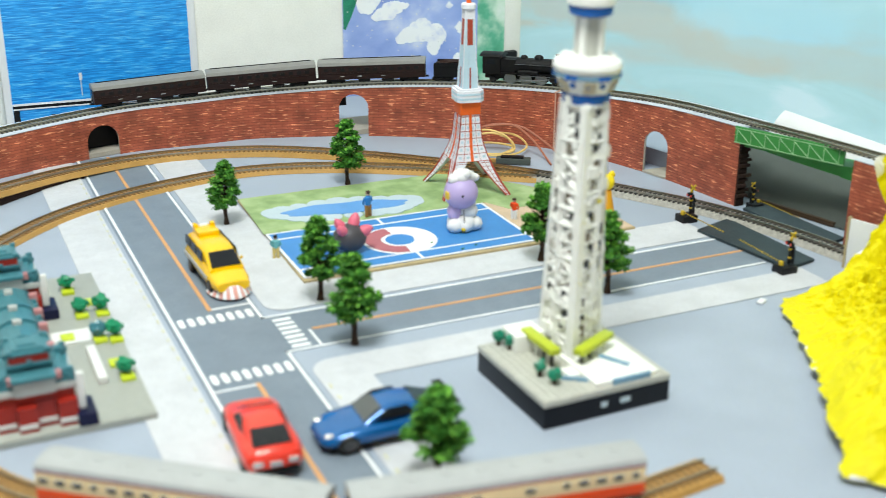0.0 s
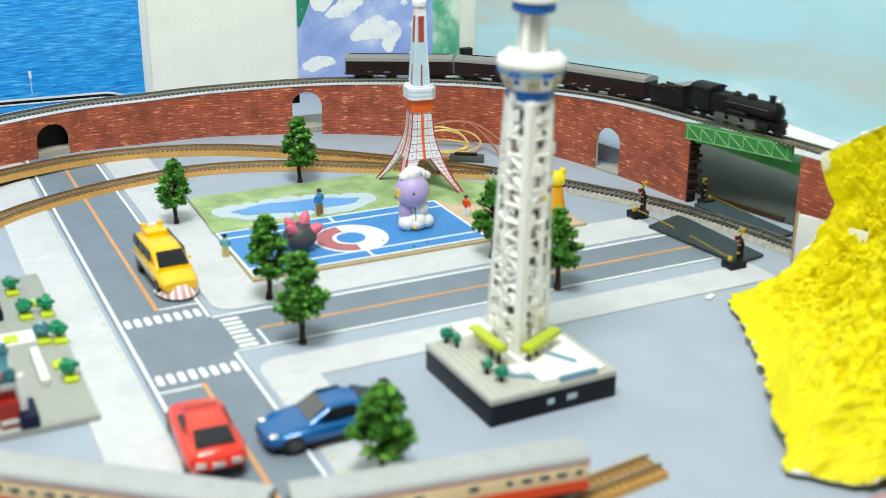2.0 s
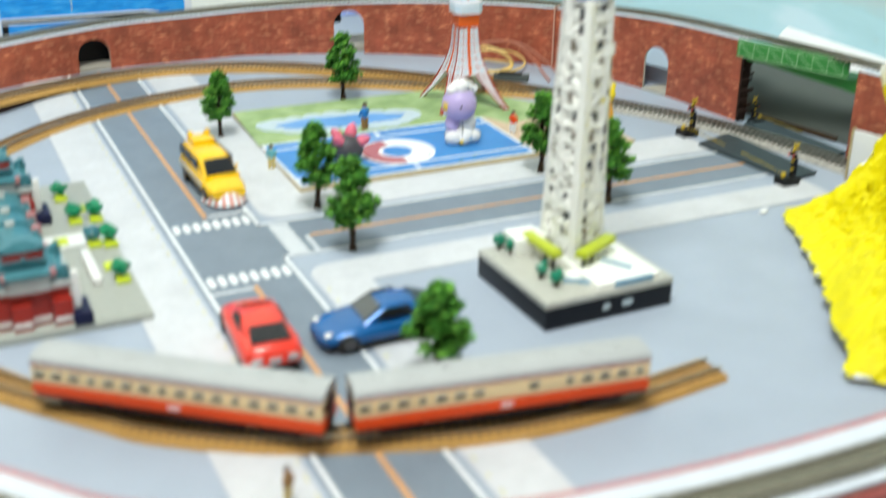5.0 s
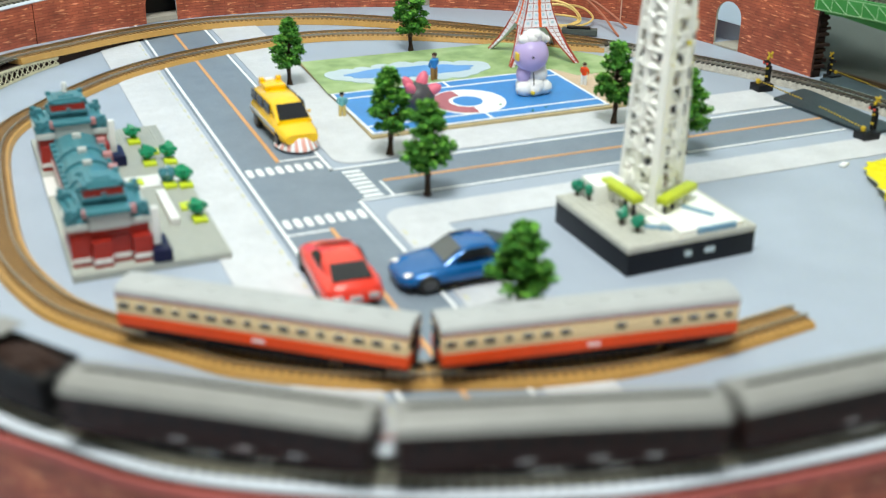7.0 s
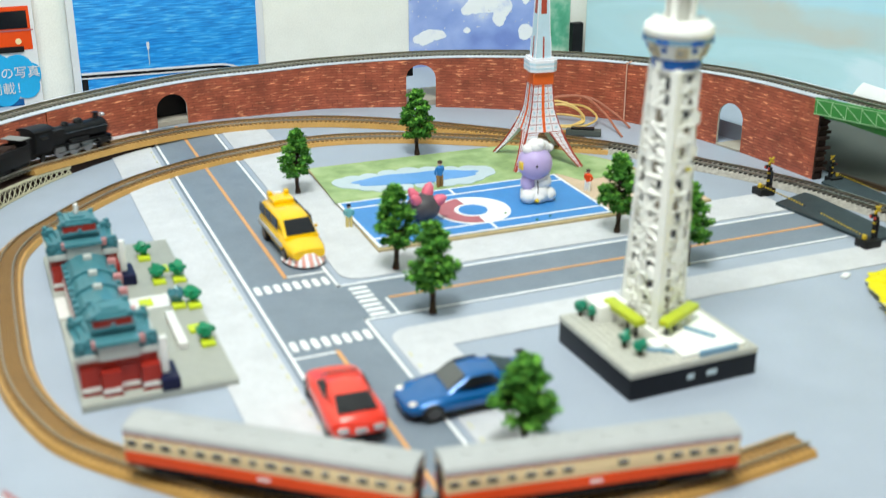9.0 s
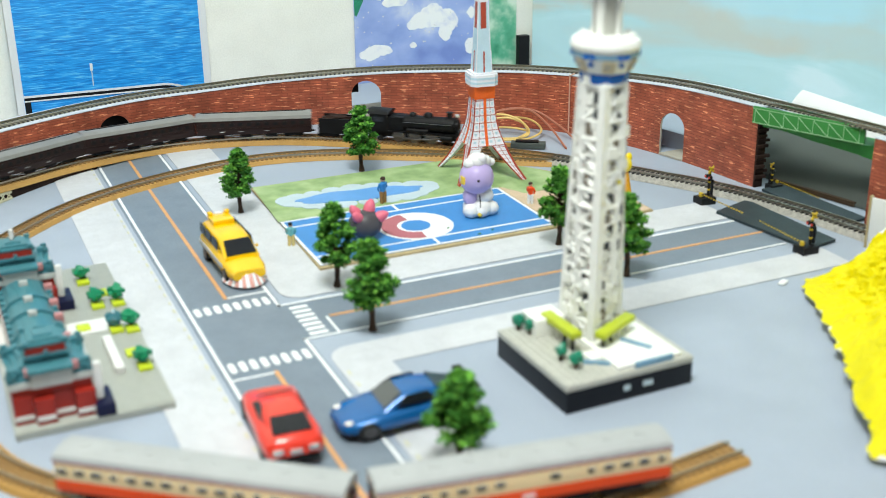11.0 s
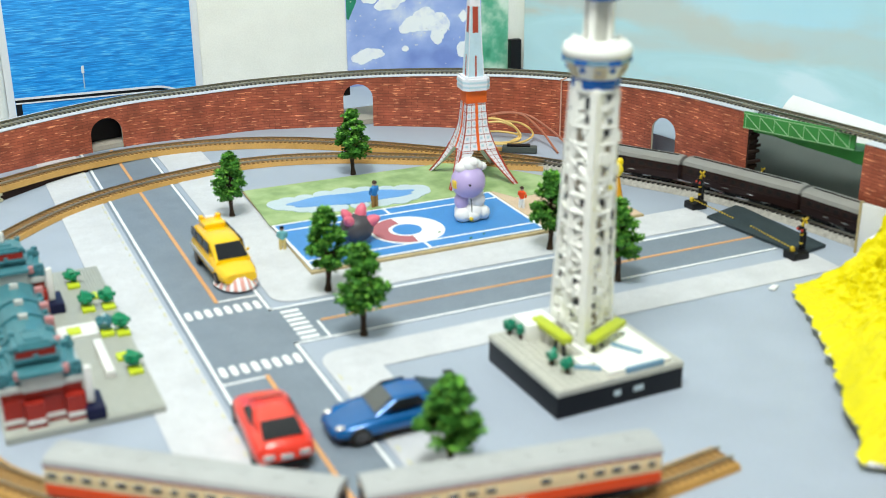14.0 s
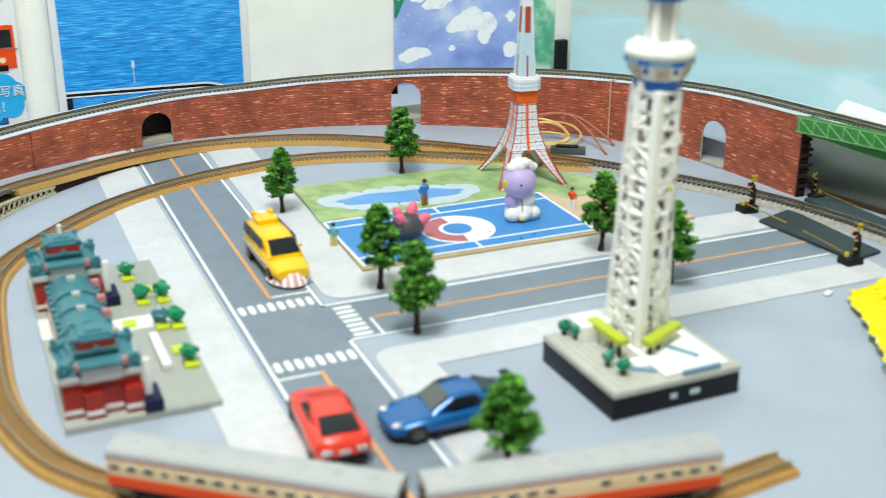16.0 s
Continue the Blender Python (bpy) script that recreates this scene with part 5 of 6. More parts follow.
# ---- red and white lattice tower of printed card ----
def card_tower():
    white = paint("printed_tower_white", (0.78, 0.78, 0.84), 0.45, 0.05, 120)
    orange = paint("printed_tower_orange", (0.78, 0.12, 0.015), 0.45, 0.08, 120)
    dark_red = paint("printed_tower_dark_red", (0.38, 0.055, 0.03), 0.45, 0.1, 120)
    pale = paint("printed_tower_pale_blue", (0.50, 0.66, 0.76), 0.45, 0.05, 120)
    root = thing("lattice_tower", "red and white printed card lattice tower with four spread legs", "model tower", pose(.4025, .8195, .0026, 0, 0, -7))

    def half(z):
        # half width of the flared body at a height
        return .0068 + .0062 * max(0, (.074 - z) / .074) + .0150 * max(0, (.046 - z) / .046) ** 1.6

    zs = [.0265 + (.0735 - .0265) * k / 8 for k in range(9)]
    for k in range(4):
        turn = Matrix.Rotation(radians(90 * k), 4, "Z")
        face = loft([[(-half(z), -half(z), z), (half(z), -half(z), z), (half(z) - .0006, -half(z) + .0006, z), (-half(z) + .0006, -half(z) + .0006, z)] for z in zs])
        part("face", face, white, root, m=turn, smooth=None)
        lines = bmesh.new()
        for z in zs[:-1]:
            h = half(z)
            merge(lines, tube([(-h, -h - .0002, z), (h, -h - .0002, z)], .00022, 4))
        for f in (-1, -.5, .5, 1):
            tube([(f * half(z), -half(z) - .0002, z) for z in zs], .00042 if abs(f) == 1 else .00018, 4, lines)
        part("printed_lattice", lines, dark_red, root, m=turn, smooth=None)
        cells = bmesh.new()
        for za, zb in zip(zs, zs[1:]):
            for f in (-.75, -.25, .25, .75):
                zc, hz = (za + zb) / 2, half((za + zb) / 2)
                box(cells, f * hz - hz * .08, -hz - .0003, zc - .0012, f * hz + hz * .08, -hz + .0008, zc + .0012)
        part("printed_window", cells, pale, root, m=turn, smooth=None, kind="stuff")
        part("centre_stripe", loft([[(-.0011, -half(z) - .0005, z), (.0011, -half(z) - .0005, z), (.0011, -half(z), z), (-.0011, -half(z), z)] for z in zs]), orange, root, m=turn, smooth=None)
        h0, hf = half(.0265), .0278
        prof = [(.0265, h0, .0105), (.020, h0 + .0025, .0085), (.010, h0 + .0072, .0055), (.0, hf, .0030)]
        leg = loft([[(h, -h, z), (h - w, -h, z), (h - w, -h + .0006, z), (h - .0006, -h + .0006, z), (h - .0006, -h + w, z), (h, -h + w, z)] for z, h, w in prof])
        part("leg", leg, white, root, m=turn, smooth=None)
        hatch = bmesh.new()
        for n in range(9):
            f = (n + .5) / 9
            z = .0265 * (1 - f)
            h, w = float(np.interp(-z, [-p[0] for p in prof], [p[1] for p in prof])), float(np.interp(-z, [-p[0] for p in prof], [p[2] for p in prof]))
            tube([(h, -h - .0002, z), (h - w, -h - .0002, z)], .00018, 4, hatch)
            tube([(h + .0002, -h, z), (h + .0002, -h + w, z)], .00018, 4, hatch)
        tube([(h - w * .5, -h - .0002, z) for z, h, w in prof], .00018, 4, hatch)
        part("printed_lattice", hatch, dark_red, root, m=turn, smooth=None)
        rim = tube([(h, -h, z) for z, h, w in prof], .0009, 6)
        tube([(h - w, -h - .0002, z) for z, h, w in prof], .0006, 5, rim)
        part("leg_edge", rim, dark_red, root, m=turn)
    part("lower_band", B(-.0084, -.0084, .0630, .0084, .0084, .0735, bevel=.0003), orange, root, "plain orange storey")
    deck = part("observation_deck", prism([(-.0110, -.0072), (-.0072, -.0110), (.0072, -.0110), (.0110, -.0072), (.0110, .0072), (.0072, .0110), (-.0072, .0110), (-.0110, .0072)], .0735, .0825), white, root, "grey-white deck with window bands", smooth=None)
    for z in (.0755, .0790):
        part("window_band", prism([(-.0112, -.0073), (-.0073, -.0112), (.0073, -.0112), (.0112, -.0073), (.0112, .0073), (.0073, .0112), (-.0073, .0112), (-.0112, .0073)], z, z + .0016), pale, deck, smooth=None)
    part("deck_rail", B(-.0090, -.0090, .0825, .0090, .0090, .0838), white, deck)
    z = .0838
    for k, (dz, w0, w1, mat, stripe, sw) in enumerate(((.0165, .0064, .0057, pale, dark_red, .0006), (.0175, .0054, .0047, pale, pale, .0012), (.0200, .0047, .0039, pale, dark_red, .0022), (.0070, .0039, .0036, white, white, .0010))):
        part("mast_section", loft([[(-w, -w, zz), (w, -w, zz), (w, w, zz), (-w, w, zz)] for w, zz in ((w0, z), (w1, z + dz))]), mat, root, smooth=None)
        for c in range(4):
            turn = Matrix.Rotation(radians(90 * c), 4, "Z")
            part("mast_stripe", loft([[(-sw, -w - .0003, zz), (sw, -w - .0003, zz), (sw, -w, zz), (-sw, -w, zz)] for w, zz in ((w0, z), (w1, z + dz))]), stripe, root, m=turn, smooth=None)
            part("mast_edge", tube([(w0, -w0, z), (w1, -w1, z + dz)], .0004, 4), white, root, m=turn, smooth=None)
        z += dz
    part("upper_deck", lathe([(.0050, 0), (.0058, .001), (.0058, .004), (.0046, .005)], 16), white, root, m=pose(0, 0, z))
    part("antenna", lathe([(.0020, 0), (.0016, .020), (.0008, .022), (.0006, .045)], 10), orange, root, m=pose(0, 0, z + .005))


card_tower()


# ---- white brick-built broadcasting tower ----
def brick_tower():
    ivory = paint("ivory_micro_brick", (0.90, 0.90, 0.86), 0.3, 0.05, 200)
    grey = paint("light_grey_micro_brick", (0.50, 0.50, 0.45), 0.35, 0.06, 200)
    clear = paint("clear_blue_micro_brick", (0.20, 0.36, 0.50), 0.15, 0.05, 200)
    royal = paint("royal_blue_micro_brick", (0.012, 0.12, 0.46), 0.25, 0.05, 200)
    lime = paint("lime_micro_brick", (0.47, 0.55, 0.03), 0.35, 0.06, 200)
    navy = paint("navy_black_micro_brick", (0.008, 0.010, 0.015), 0.4, 0.1, 200, spec=0.2)
    teal = paint("teal_micro_brick", (0.015, 0.22, 0.13), 0.3, 0.08, 200)
    root = thing("brick_built_tower", "ivory micro-brick broadcasting tower on a black and grey base", "model tower", pose(.3080, .4910, 0, 0, 0, 1.0))
    part("base_block", B(-.0380, -.0370, 0, .0390, .0370, .0125, bevel=.0004), navy, root, "glossy black base block")
    part("base_plate", B(-.0382, -.0372, .0125, .0392, .0372, .0160, bevel=.0004), grey, root, "light grey studded plate")
    studs = bmesh.new()
    for i in range(19):
        for j in range(18):
            x, y = -.036 + i * .004, -.0345 + j * .004
            if x < -.010 or x > .034:
                merge(studs, cyl(.0011, .0006, 8, "Z", (x, y, .0162)))
    part("plate_studs", studs, grey, root, kind="stuff")
    part("front_sign", B(-.0040, -.0374, .0055, .0000, -.0369, .0085), M["shore"], root, "small unreadable pale sign bar", smooth=None)
    part("front_sign", B(.0080, -.0374, .0055, .0140, -.0369, .0085), M["shore"], root, "small unreadable pale sign bar", smooth=None)
    part("podium", B(-.0060, -.0345, .0160, .0330, .0340, .0186, bevel=.0003), ivory, root, "white podium")
    part("podium_wing", B(-.0245, .0180, .0160, -.0062, .0345, .0262, bevel=.0003), ivory, root)
    part("wing_window", B(-.0243, .0185, .0170, -.0239, .0340, .0195), clear, root)
    part("water_panel", B(.0040, -.0362, .0162, .0270, -.0346, .0195, bevel=.0002), clear, root, "translucent blue edge panel")
    part("canal", B(-.0090, -.0012, .0186, .0090, .0012, .0198, m=pose(.0170, -.0160, 0, 0, 0, -62)), clear, root)
    part("canal", B(-.0080, -.0012, .0160, .0080, .0012, .0176, m=pose(-.0105, -.0225, 0, 0, 0, -35)), clear, root)
    part("steps", B(-.0130, -.0200, .0160, -.0062, -.0100, .0178, bevel=.0003), ivory, root)
    for ang, x, y in ((91, -.0145, .0090), (26, .0105, -.0055)):
        part("awning", B(-.0160, -.0034, .0240, .0160, .0034, .0280, bevel=.0011, m=pose(x, y, 0, 0, 0, ang)), lime, root, "lime green awning")
        for dx in (-.012, -.004, .004, .012):
            p = pose(x, y, 0, 0, 0, ang) @ Vector((dx, .0, 0))
            part("awning_post", cyl(.0010, .0080, 8, "Z", (p.x, p.y, .0200)), navy if dx < 0 else ivory, root)
    for x, y in ((-.0275, .0325), (-.0245, .0245), (-.0255, -.0100), (-.0235, -.0220)):
        shrub = part("shrub", blob(.0034, (x, y, .0220), (1, 1, 1.0), 2, None, .6, 3.0), teal, root)
        part("shrub_stem", cyl(.0012, .005, 8, "Z", (x, y, .0180)), M["bark"], shrub)

    # lattice shaft: three corner posts at the foot grow into a round top
    shaft = Matrix.Translation((.0070, .0130, .0186)) @ pose(0, 0, 0, 0, 0.9, 0)
    H = .1372
    n = 15

    def rim(f, k):
        rr = (.0172 - .0056 * f) if k % 2 == 0 else (.0094 + .0020 * f)
        a = radians(241 + 60 * k)
        return Vector((rr * math.cos(a), rr * math.sin(a), f * H))

    part("core", loft([[Vector((rim(f, k).x * .93, rim(f, k).y * .93, f * H)) for k in range(6)] for f in (0, .5, 1)]), paint("pale_grey_micro_brick", (0.74, 0.74, 0.70), 0.4, 0.1, 300), root, "pale inner core", m=shaft, smooth=None)
    gap = paint("gap_shade_grey", (0.05, 0.055, 0.06), 0.6)
    tan_gap = paint("gap_shade_brown", (0.22, 0.19, 0.15), 0.6)
    rnd = random.Random(5)
    for j in range(n):
        f0, f1 = j / n, (j + 1) / n
        for k in range(6):
            a0, a1, b0, b1 = rim(f0, k), rim(f0, k + 1), rim(f1, k), rim(f1, k + 1)
            part("post_brick", tube([a0, b0], .0034 if k % 2 == 0 else .0026, 4), ivory, root, m=shaft, smooth=None)
            part("ring_brick", tube([b0, b1], rnd.uniform(.0016, .0026), 4), ivory, root, m=shaft, smooth=None)
            part("brace_brick", tube([a0, b1] if rnd.random() < .5 else [a1, b0], rnd.uniform(.0014, .0026), 4), ivory, root, m=shaft, smooth=None)
            if rnd.random() < .45:
                c = b0.lerp(b1, rnd.uniform(.2, .8))
                w = rnd.uniform(.0018, .0032)
                part("cube_brick", B(-w, -w, -w, w, w, w, bevel=.0003), ivory, root, m=shaft @ Matrix.Translation(c * 1.02), smooth=None)
            for extra in range(3):
                c = a0.lerp(a1, rnd.random()).lerp(b0.lerp(b1, rnd.random()), rnd.random()) * rnd.uniform(.97, 1.06)
                c.z = H * rnd.uniform(f0, f1)
                w, h = rnd.uniform(.0010, .0021), rnd.uniform(.0008, .0024)
                part("small_brick", B(-w, -w, -h, w, w, h, bevel=.0002), ivory if rnd.random() < .8 else grey, root, m=shaft @ Matrix.Translation(c) @ Matrix.Rotation(rnd.uniform(0, 1.5), 4, "Z"), smooth=None)
            # dark boxes on the faces, coloured as the shade inside lattice openings
            if rnd.random() < .62:
                c = (a0 + a1 + b0 + b1) / 4
                out = Vector((c.x, c.y, 0)).normalized()
                c = c + (a1 - a0) * rnd.uniform(-.22, .22) + Vector((0, 0, rnd.uniform(-.002, .002)))
                w, h = rnd.uniform(.0007, .0017), rnd.uniform(.0012, .0034)
                part("dark_gap", B(-w, -.0006, -h, w, .0006, h), gap if rnd.random() < .7 else tan_gap, root, "dark box standing for shade between bricks", m=shaft @ Matrix.Translation(c * 1.0 + out * .0016) @ Matrix.Rotation(math.atan2(out.y, out.x) - math.pi / 2, 4, "Z"), smooth=None)
    yel = paint("yellow_micro_brick", (0.7, 0.6, 0.03), 0.3)
    for f, k in ((.30, 0), (.55, 0), (.62, 1)):
        p = rim(f, k)
        part("yellow_brick", B(p.x - .0014, p.y - .0022, p.z, p.x + .0014, p.y - .0002, p.z + .0020), yel, root, m=shaft)
    top = part("main_deck", lathe([(.0090, 0), (.0118, .0005), (.0128, .0030), (.0128, .0060)], 12), royal, root, "royal blue lower ring", m=shaft @ pose(0, 0, H, 0, 0, 15), smooth=None)
    part("deck_wall", lathe([(.0122, .0), (.0152, .0065), (.0166, .0090)], 12), ivory, root, m=shaft @ pose(0, 0, H + .0055, 0, 0, 15), smooth=None)
    part("window_ring", lathe([(.0166, .0), (.0172, .0005), (.0172, .0024), (.0160, .0028)], 12), clear, root, "blue window ring", m=shaft @ pose(0, 0, H + .0140, 0, 0, 15), smooth=None)
    part("deck_rim", lathe([(.0150, 0), (.0172, .0010), (.0180, .0034), (.0172, .0060), (.0140, .0080), (.0080, .0084)], 24), ivory, root, m=shaft @ pose(0, 0, H + .0162, 0, 0, 15))
    for a in range(12):
        part("deck_stud", cyl(.0016, .0016, 8, "Z"), ivory, root, m=shaft @ pose(.0130 * math.cos(a * .5236), .0130 * math.sin(a * .5236), H + .0245))
        part("window_stud", B(-.0012, -.0008, -.0010, .0012, .0008, .0012), royal, root, m=shaft @ Matrix.Rotation(a * .5236, 4, "Z") @ pose(0, -.0148, H + .0112, 12, 0, 0))
    beige = paint("beige_micro_brick", (0.55, 0.48, 0.33), 0.4)
    for a in (35, 95, 155, 215, 275, 335):
        part("beige_panel", B(-.0030, -.0006, -.0032, .0030, .0006, .0032), beige, root, m=shaft @ Matrix.Rotation(radians(a), 4, "Z") @ pose(0, -.0146, H + .0102, 24, 0, 0), smooth=None)
        for da in (18, 30):
            part("ring_stud", B(-.0012, -.0006, -.0012, .0012, .0006, .0012), royal, root, m=shaft @ Matrix.Rotation(radians(a + da), 4, "Z") @ pose(0, -.0170, H + .0152), smooth=None)
    part("upper_shaft", cyl(.0066, .0240, 12, "Z", bevel=.05), grey, root, m=shaft @ pose(0, 0, H + .0350))
    for a in range(4):
        part("upper_rib", B(-.0018, -.0078, 0, .0018, -.0058, .0240), ivory, root, m=shaft @ Matrix.Rotation(a * 1.5708 + .5, 4, "Z") @ pose(0, 0, H + .0235))
    part("gallery_band", lathe([(.0085, 0), (.0112, .0012), (.0112, .0048), (.0095, .0056)], 12), royal, root, "royal blue gallery ring", m=shaft @ pose(0, 0, H + .0445))
    part("gallery_top", lathe([(.0105, 0), (.0125, .0012), (.0125, .0048), (.0085, .0066), (.0050, .0066)], 12), ivory, root, m=shaft @ pose(0, 0, H + .0495))
    part("spire", lathe([(.0050, 0), (.0042, .020), (.0026, .022), (.0022, .048), (.0010, .050), (.0008, .070)], 12), ivory, root, m=shaft @ pose(0, 0, H + .0560))


brick_tower()


# ---- micro-brick station on its plate ----
def brick_station():
    grey = paint("plate_grey_micro_brick", (0.40, 0.42, 0.38), 0.4, 0.06, 200)
    wine = paint("dark_red_micro_brick", (0.36, 0.026, 0.016), 0.3, 0.1, 200)
    slate = paint("sand_teal_micro_brick", (0.055, 0.20, 0.24), 0.3, 0.08, 200)
    pearl = paint("white_micro_brick", (0.78, 0.78, 0.76), 0.3, 0.04, 200)
    stone = paint("light_stone_micro_brick", (0.50, 0.52, 0.50), 0.35, 0.06, 200)
    navy = paint("navy_micro_brick", (0.010, 0.012, 0.045), 0.4, 0.1, 200, spec=0.2)
    teal = paint("green_micro_brick", (0.010, 0.24, 0.11), 0.3, 0.08, 200)
    lime = paint("lime_leaf_micro_brick", (0.58, 0.68, 0.03), 0.35, 0.08, 200)
    pink = paint("rose_micro_brick", (0.5, 0.22, 0.22), 0.35, 0.08, 200)
    root = thing("brick_built_station", "dark red micro-brick station with teal roofs on a grey plate", "model building", pose(.0150, .5455, 0))
    X1, Y1 = .0785, .2080
    part("plate", B(0, 0, 0, X1, Y1, .0042, bevel=.0003), grey, root, "studded grey plate")
    groove = bmesh.new()
    for k in range(19):
        box(groove, .0405 + k * .0020 - .0003, .002, .0042, .0405 + k * .0020 + .0005, Y1 - .002, .0048)
    part("plate_ribs", groove, grey, root, kind="stuff", smooth=None)
    part("path", B(.040, .1000, .0042, X1 - .004, .1180, .0052), pearl, root, "white path", smooth=None)
    part("path", B(-.0002, .1050, .0040, .0060, .1350, .0054), pearl, root, smooth=None)
    part("low_wall", B(.0560, .0420, .0042, .0610, .0860, .0085, bevel=.0003), pearl, root, "low white wall")

    def pavilion(y0):
        # square corner block with stepped base, cornice and stacked hat roof
        part("base_course", B(.0010, y0 + .0004, .0042, .0405, y0 + .0330, .0062), stone, root)
        for k in range(4):
            part("wall_step", B(.0015 + k * .0098, y0 - .0042 * (k % 2 == 1) - .0002, .0042, .0015 + k * .0098 + .0095, y0 + .030, .0190 - .0010 * (k % 2)), wine, root)
            part("stone_course", B(.0016 + k * .0098, y0 - .0007 - .0042 * (k % 2 == 1), .0066, .0014 + k * .0098 + .0093, y0 + .029, .0090), pearl, root)
        part("block", B(.0015, y0 + .0006, .0150, .0400, y0 + .0320, .0245, bevel=.0002), wine, root)
        part("roof_brim", B(.0100, y0 - .0048, .0318, .0318, y0 + .0040, .0342, bevel=.0006), slate, root, "teal brim over the gable")
        part("pilaster", B(.0408, y0 - .0040, .0120, .0446, y0 - .0002, .0320, bevel=.0008), pearl, root)
        part("shop_front", B(.0395, y0 - .0090, .0042, .0490, y0 + .0120, .0110, bevel=.0008), navy, root)
        part("cornice", B(.0000, y0 - .0010, .0235, .0415, y0 + .0335, .0270, bevel=.0004), stone, root)
        part("gable", B(.0110, y0 - .0030, .0235, .0310, y0 + .0020, .0318, bevel=.0010), stone, root)
        for x in (.0105, .0325):
            part("rose_brick", B(x - .0020, y0 - .0018, .0300, x + .0020, y0 + .0020, .0340, bevel=.0004), pink, root)
        skirt = loft([[(.0205 + w * c, y0 + .0165 + w * .82 * q, z) for c, q in ((-1, -1), (0, -.92), (1, -1), (.92, 0), (1, 1), (0, .92), (-1, 1), (-.92, 0))] for w, z in ((.0205, .0270), (.0205, .0288), (.0178, .0288), (.0172, .0308), (.0142, .0308), (.0138, .0330), (.0112, .0330), (.0108, .0368))])
        part("roof_skirt", skirt, slate, root, "flared teal roof", smooth=None)
        for k in range(4):
            t = Matrix.Translation((.0205, y0 + .0165, 0)) @ Matrix.Rotation(radians(40 + 90 * k if k % 2 == 0 else 50 + 90 * k), 4, "Z")
            part("roof_finial", B(.0195, -.0024, .0285, .0255, .0024, .0318, bevel=.0005, m=t), slate, root)
            part("finial_top", B(.0225, -.0014, .0318, .0253, .0014, .0345, bevel=.0004, m=t), slate, root)
        for k in range(7):
            part("roof_stud", cyl(.0012, .0012, 8, "Z", (.0085 + k * .0040, y0 + .0035, .0312)), slate, root)
        part("roof_tier", B(.0098, y0 + .0058, .0355, .0312, y0 + .0272, .0375, bevel=.0004), slate, root)
        part("lantern", B(.0108, y0 + .0068, .0375, .0302, y0 + .0262, .0425, bevel=.0003), wine, root)
        for k in range(8):
            a = k * math.pi / 4
            part("lantern_post", B(-.0011, -.0011, .0372, .0011, .0011, .0395, m=Matrix.Translation((.0205 + .0112 * math.cos(a), y0 + .0165 + .0112 * math.sin(a), 0))), slate, root)
        part("cap", loft([[(.0205 + w * c, y0 + .0165 + w * s, z) for c, s in ((-1, -1), (1, -1), (1, 1), (-1, 1))] for w, z in ((.0102, .0418), (.0102, .0430), (.0078, .0430), (.0076, .0444), (.0046, .0444), (.0044, .0454))]), slate, root, smooth=None)
        for k in range(4):
            p = ((-1, -1), (1, -1), (1, 1), (-1, 1))[k]
            part("cap_horn", B(.0205 + .0092 * p[0] - .0015, y0 + .0165 + .0092 * p[1] - .0015, .0424, .0205 + .0092 * p[0] + .0015, y0 + .0165 + .0092 * p[1] + .0015, .0446, bevel=.0004), slate, root)
            part("roof_horn", B(.0205 + .0160 * p[0] - .0022, y0 + .0165 + .0132 * p[1] - .0022, .0300, .0205 + .0160 * p[0] + .0022, y0 + .0165 + .0132 * p[1] + .0022, .0335, bevel=.0004), slate, root)
        if y0 > .1:
            part("spire", cyl(.0014, .0060, 10, "Z", (.0205, y0 + .0165, .0490)), pearl, root)

    pavilion(.0085)
    pavilion(.1480)
    part("hall_base", B(.0070, .0440, .0042, .0360, .1490, .0150), wine, root)
    part("hall_course", B(.0066, .0440, .0095, .0364, .1490, .0112), pearl, root)
    part("hall_upper", B(.0088, .0440, .0150, .0342, .1490, .0190), stone, root)
    barrel = loft([[(.0215 + .0130 * math.cos(math.pi * k / 8), y, .0185 + .0085 * math.sin(math.pi * k / 8)) for k in range(9)] for y in (.0450, .1490)])
    part("hall_roof", barrel, slate, root, "rounded teal roof", smooth=None)
    for y in (.0700, .0930, .1150):
        part("roof_rib", loft([[(.0215 + .0142 * math.cos(math.pi * k / 8), yy, .0185 + .0100 * math.sin(math.pi * k / 8)) for k in range(9)] for yy in (y, y + .0055)]), slate, root, smooth=None)
    for y in (.0600, .0880, .1090, .1340):
        part("dormer", B(.0190, y, .0250, .0240, y + .0040, .0296, bevel=.0008), stone, root)
        part("rose_brick", B(.0325, y, .0190, .0375, y + .0045, .0250, bevel=.0006), pink, root)
        part("hall_pilaster", B(.0352, y + .006, .0050, .0372, y + .009, .0230), pearl, root)
    for k in range(12):
        for x in (.0085, .0345):
            part("eave_brick", B(x - .0018, .0460 + k * .0086, .0185, x + .0018, .0460 + k * .0086 + .0044, .0222, bevel=.0003), slate, root)
    for x, y, tall in ((.0590, .1820, 1), (.0615, .1410, 1), (.0735, .1400, 1), (.0660, .1020, 0), (.0745, .0990, 1), (.0715, .0480, 1)):
        part("leaf_brick", B(x - .0036, y - .0085, .0042, x + .0040, y + .0005, .0066, bevel=.0004), lime, root, "lime green ground brick")
        sh = part("shrub", blob(.0044, (x, y, .0115), (1, 1, .95), 2, None, .7, 2.8), teal if tall else slate, root)
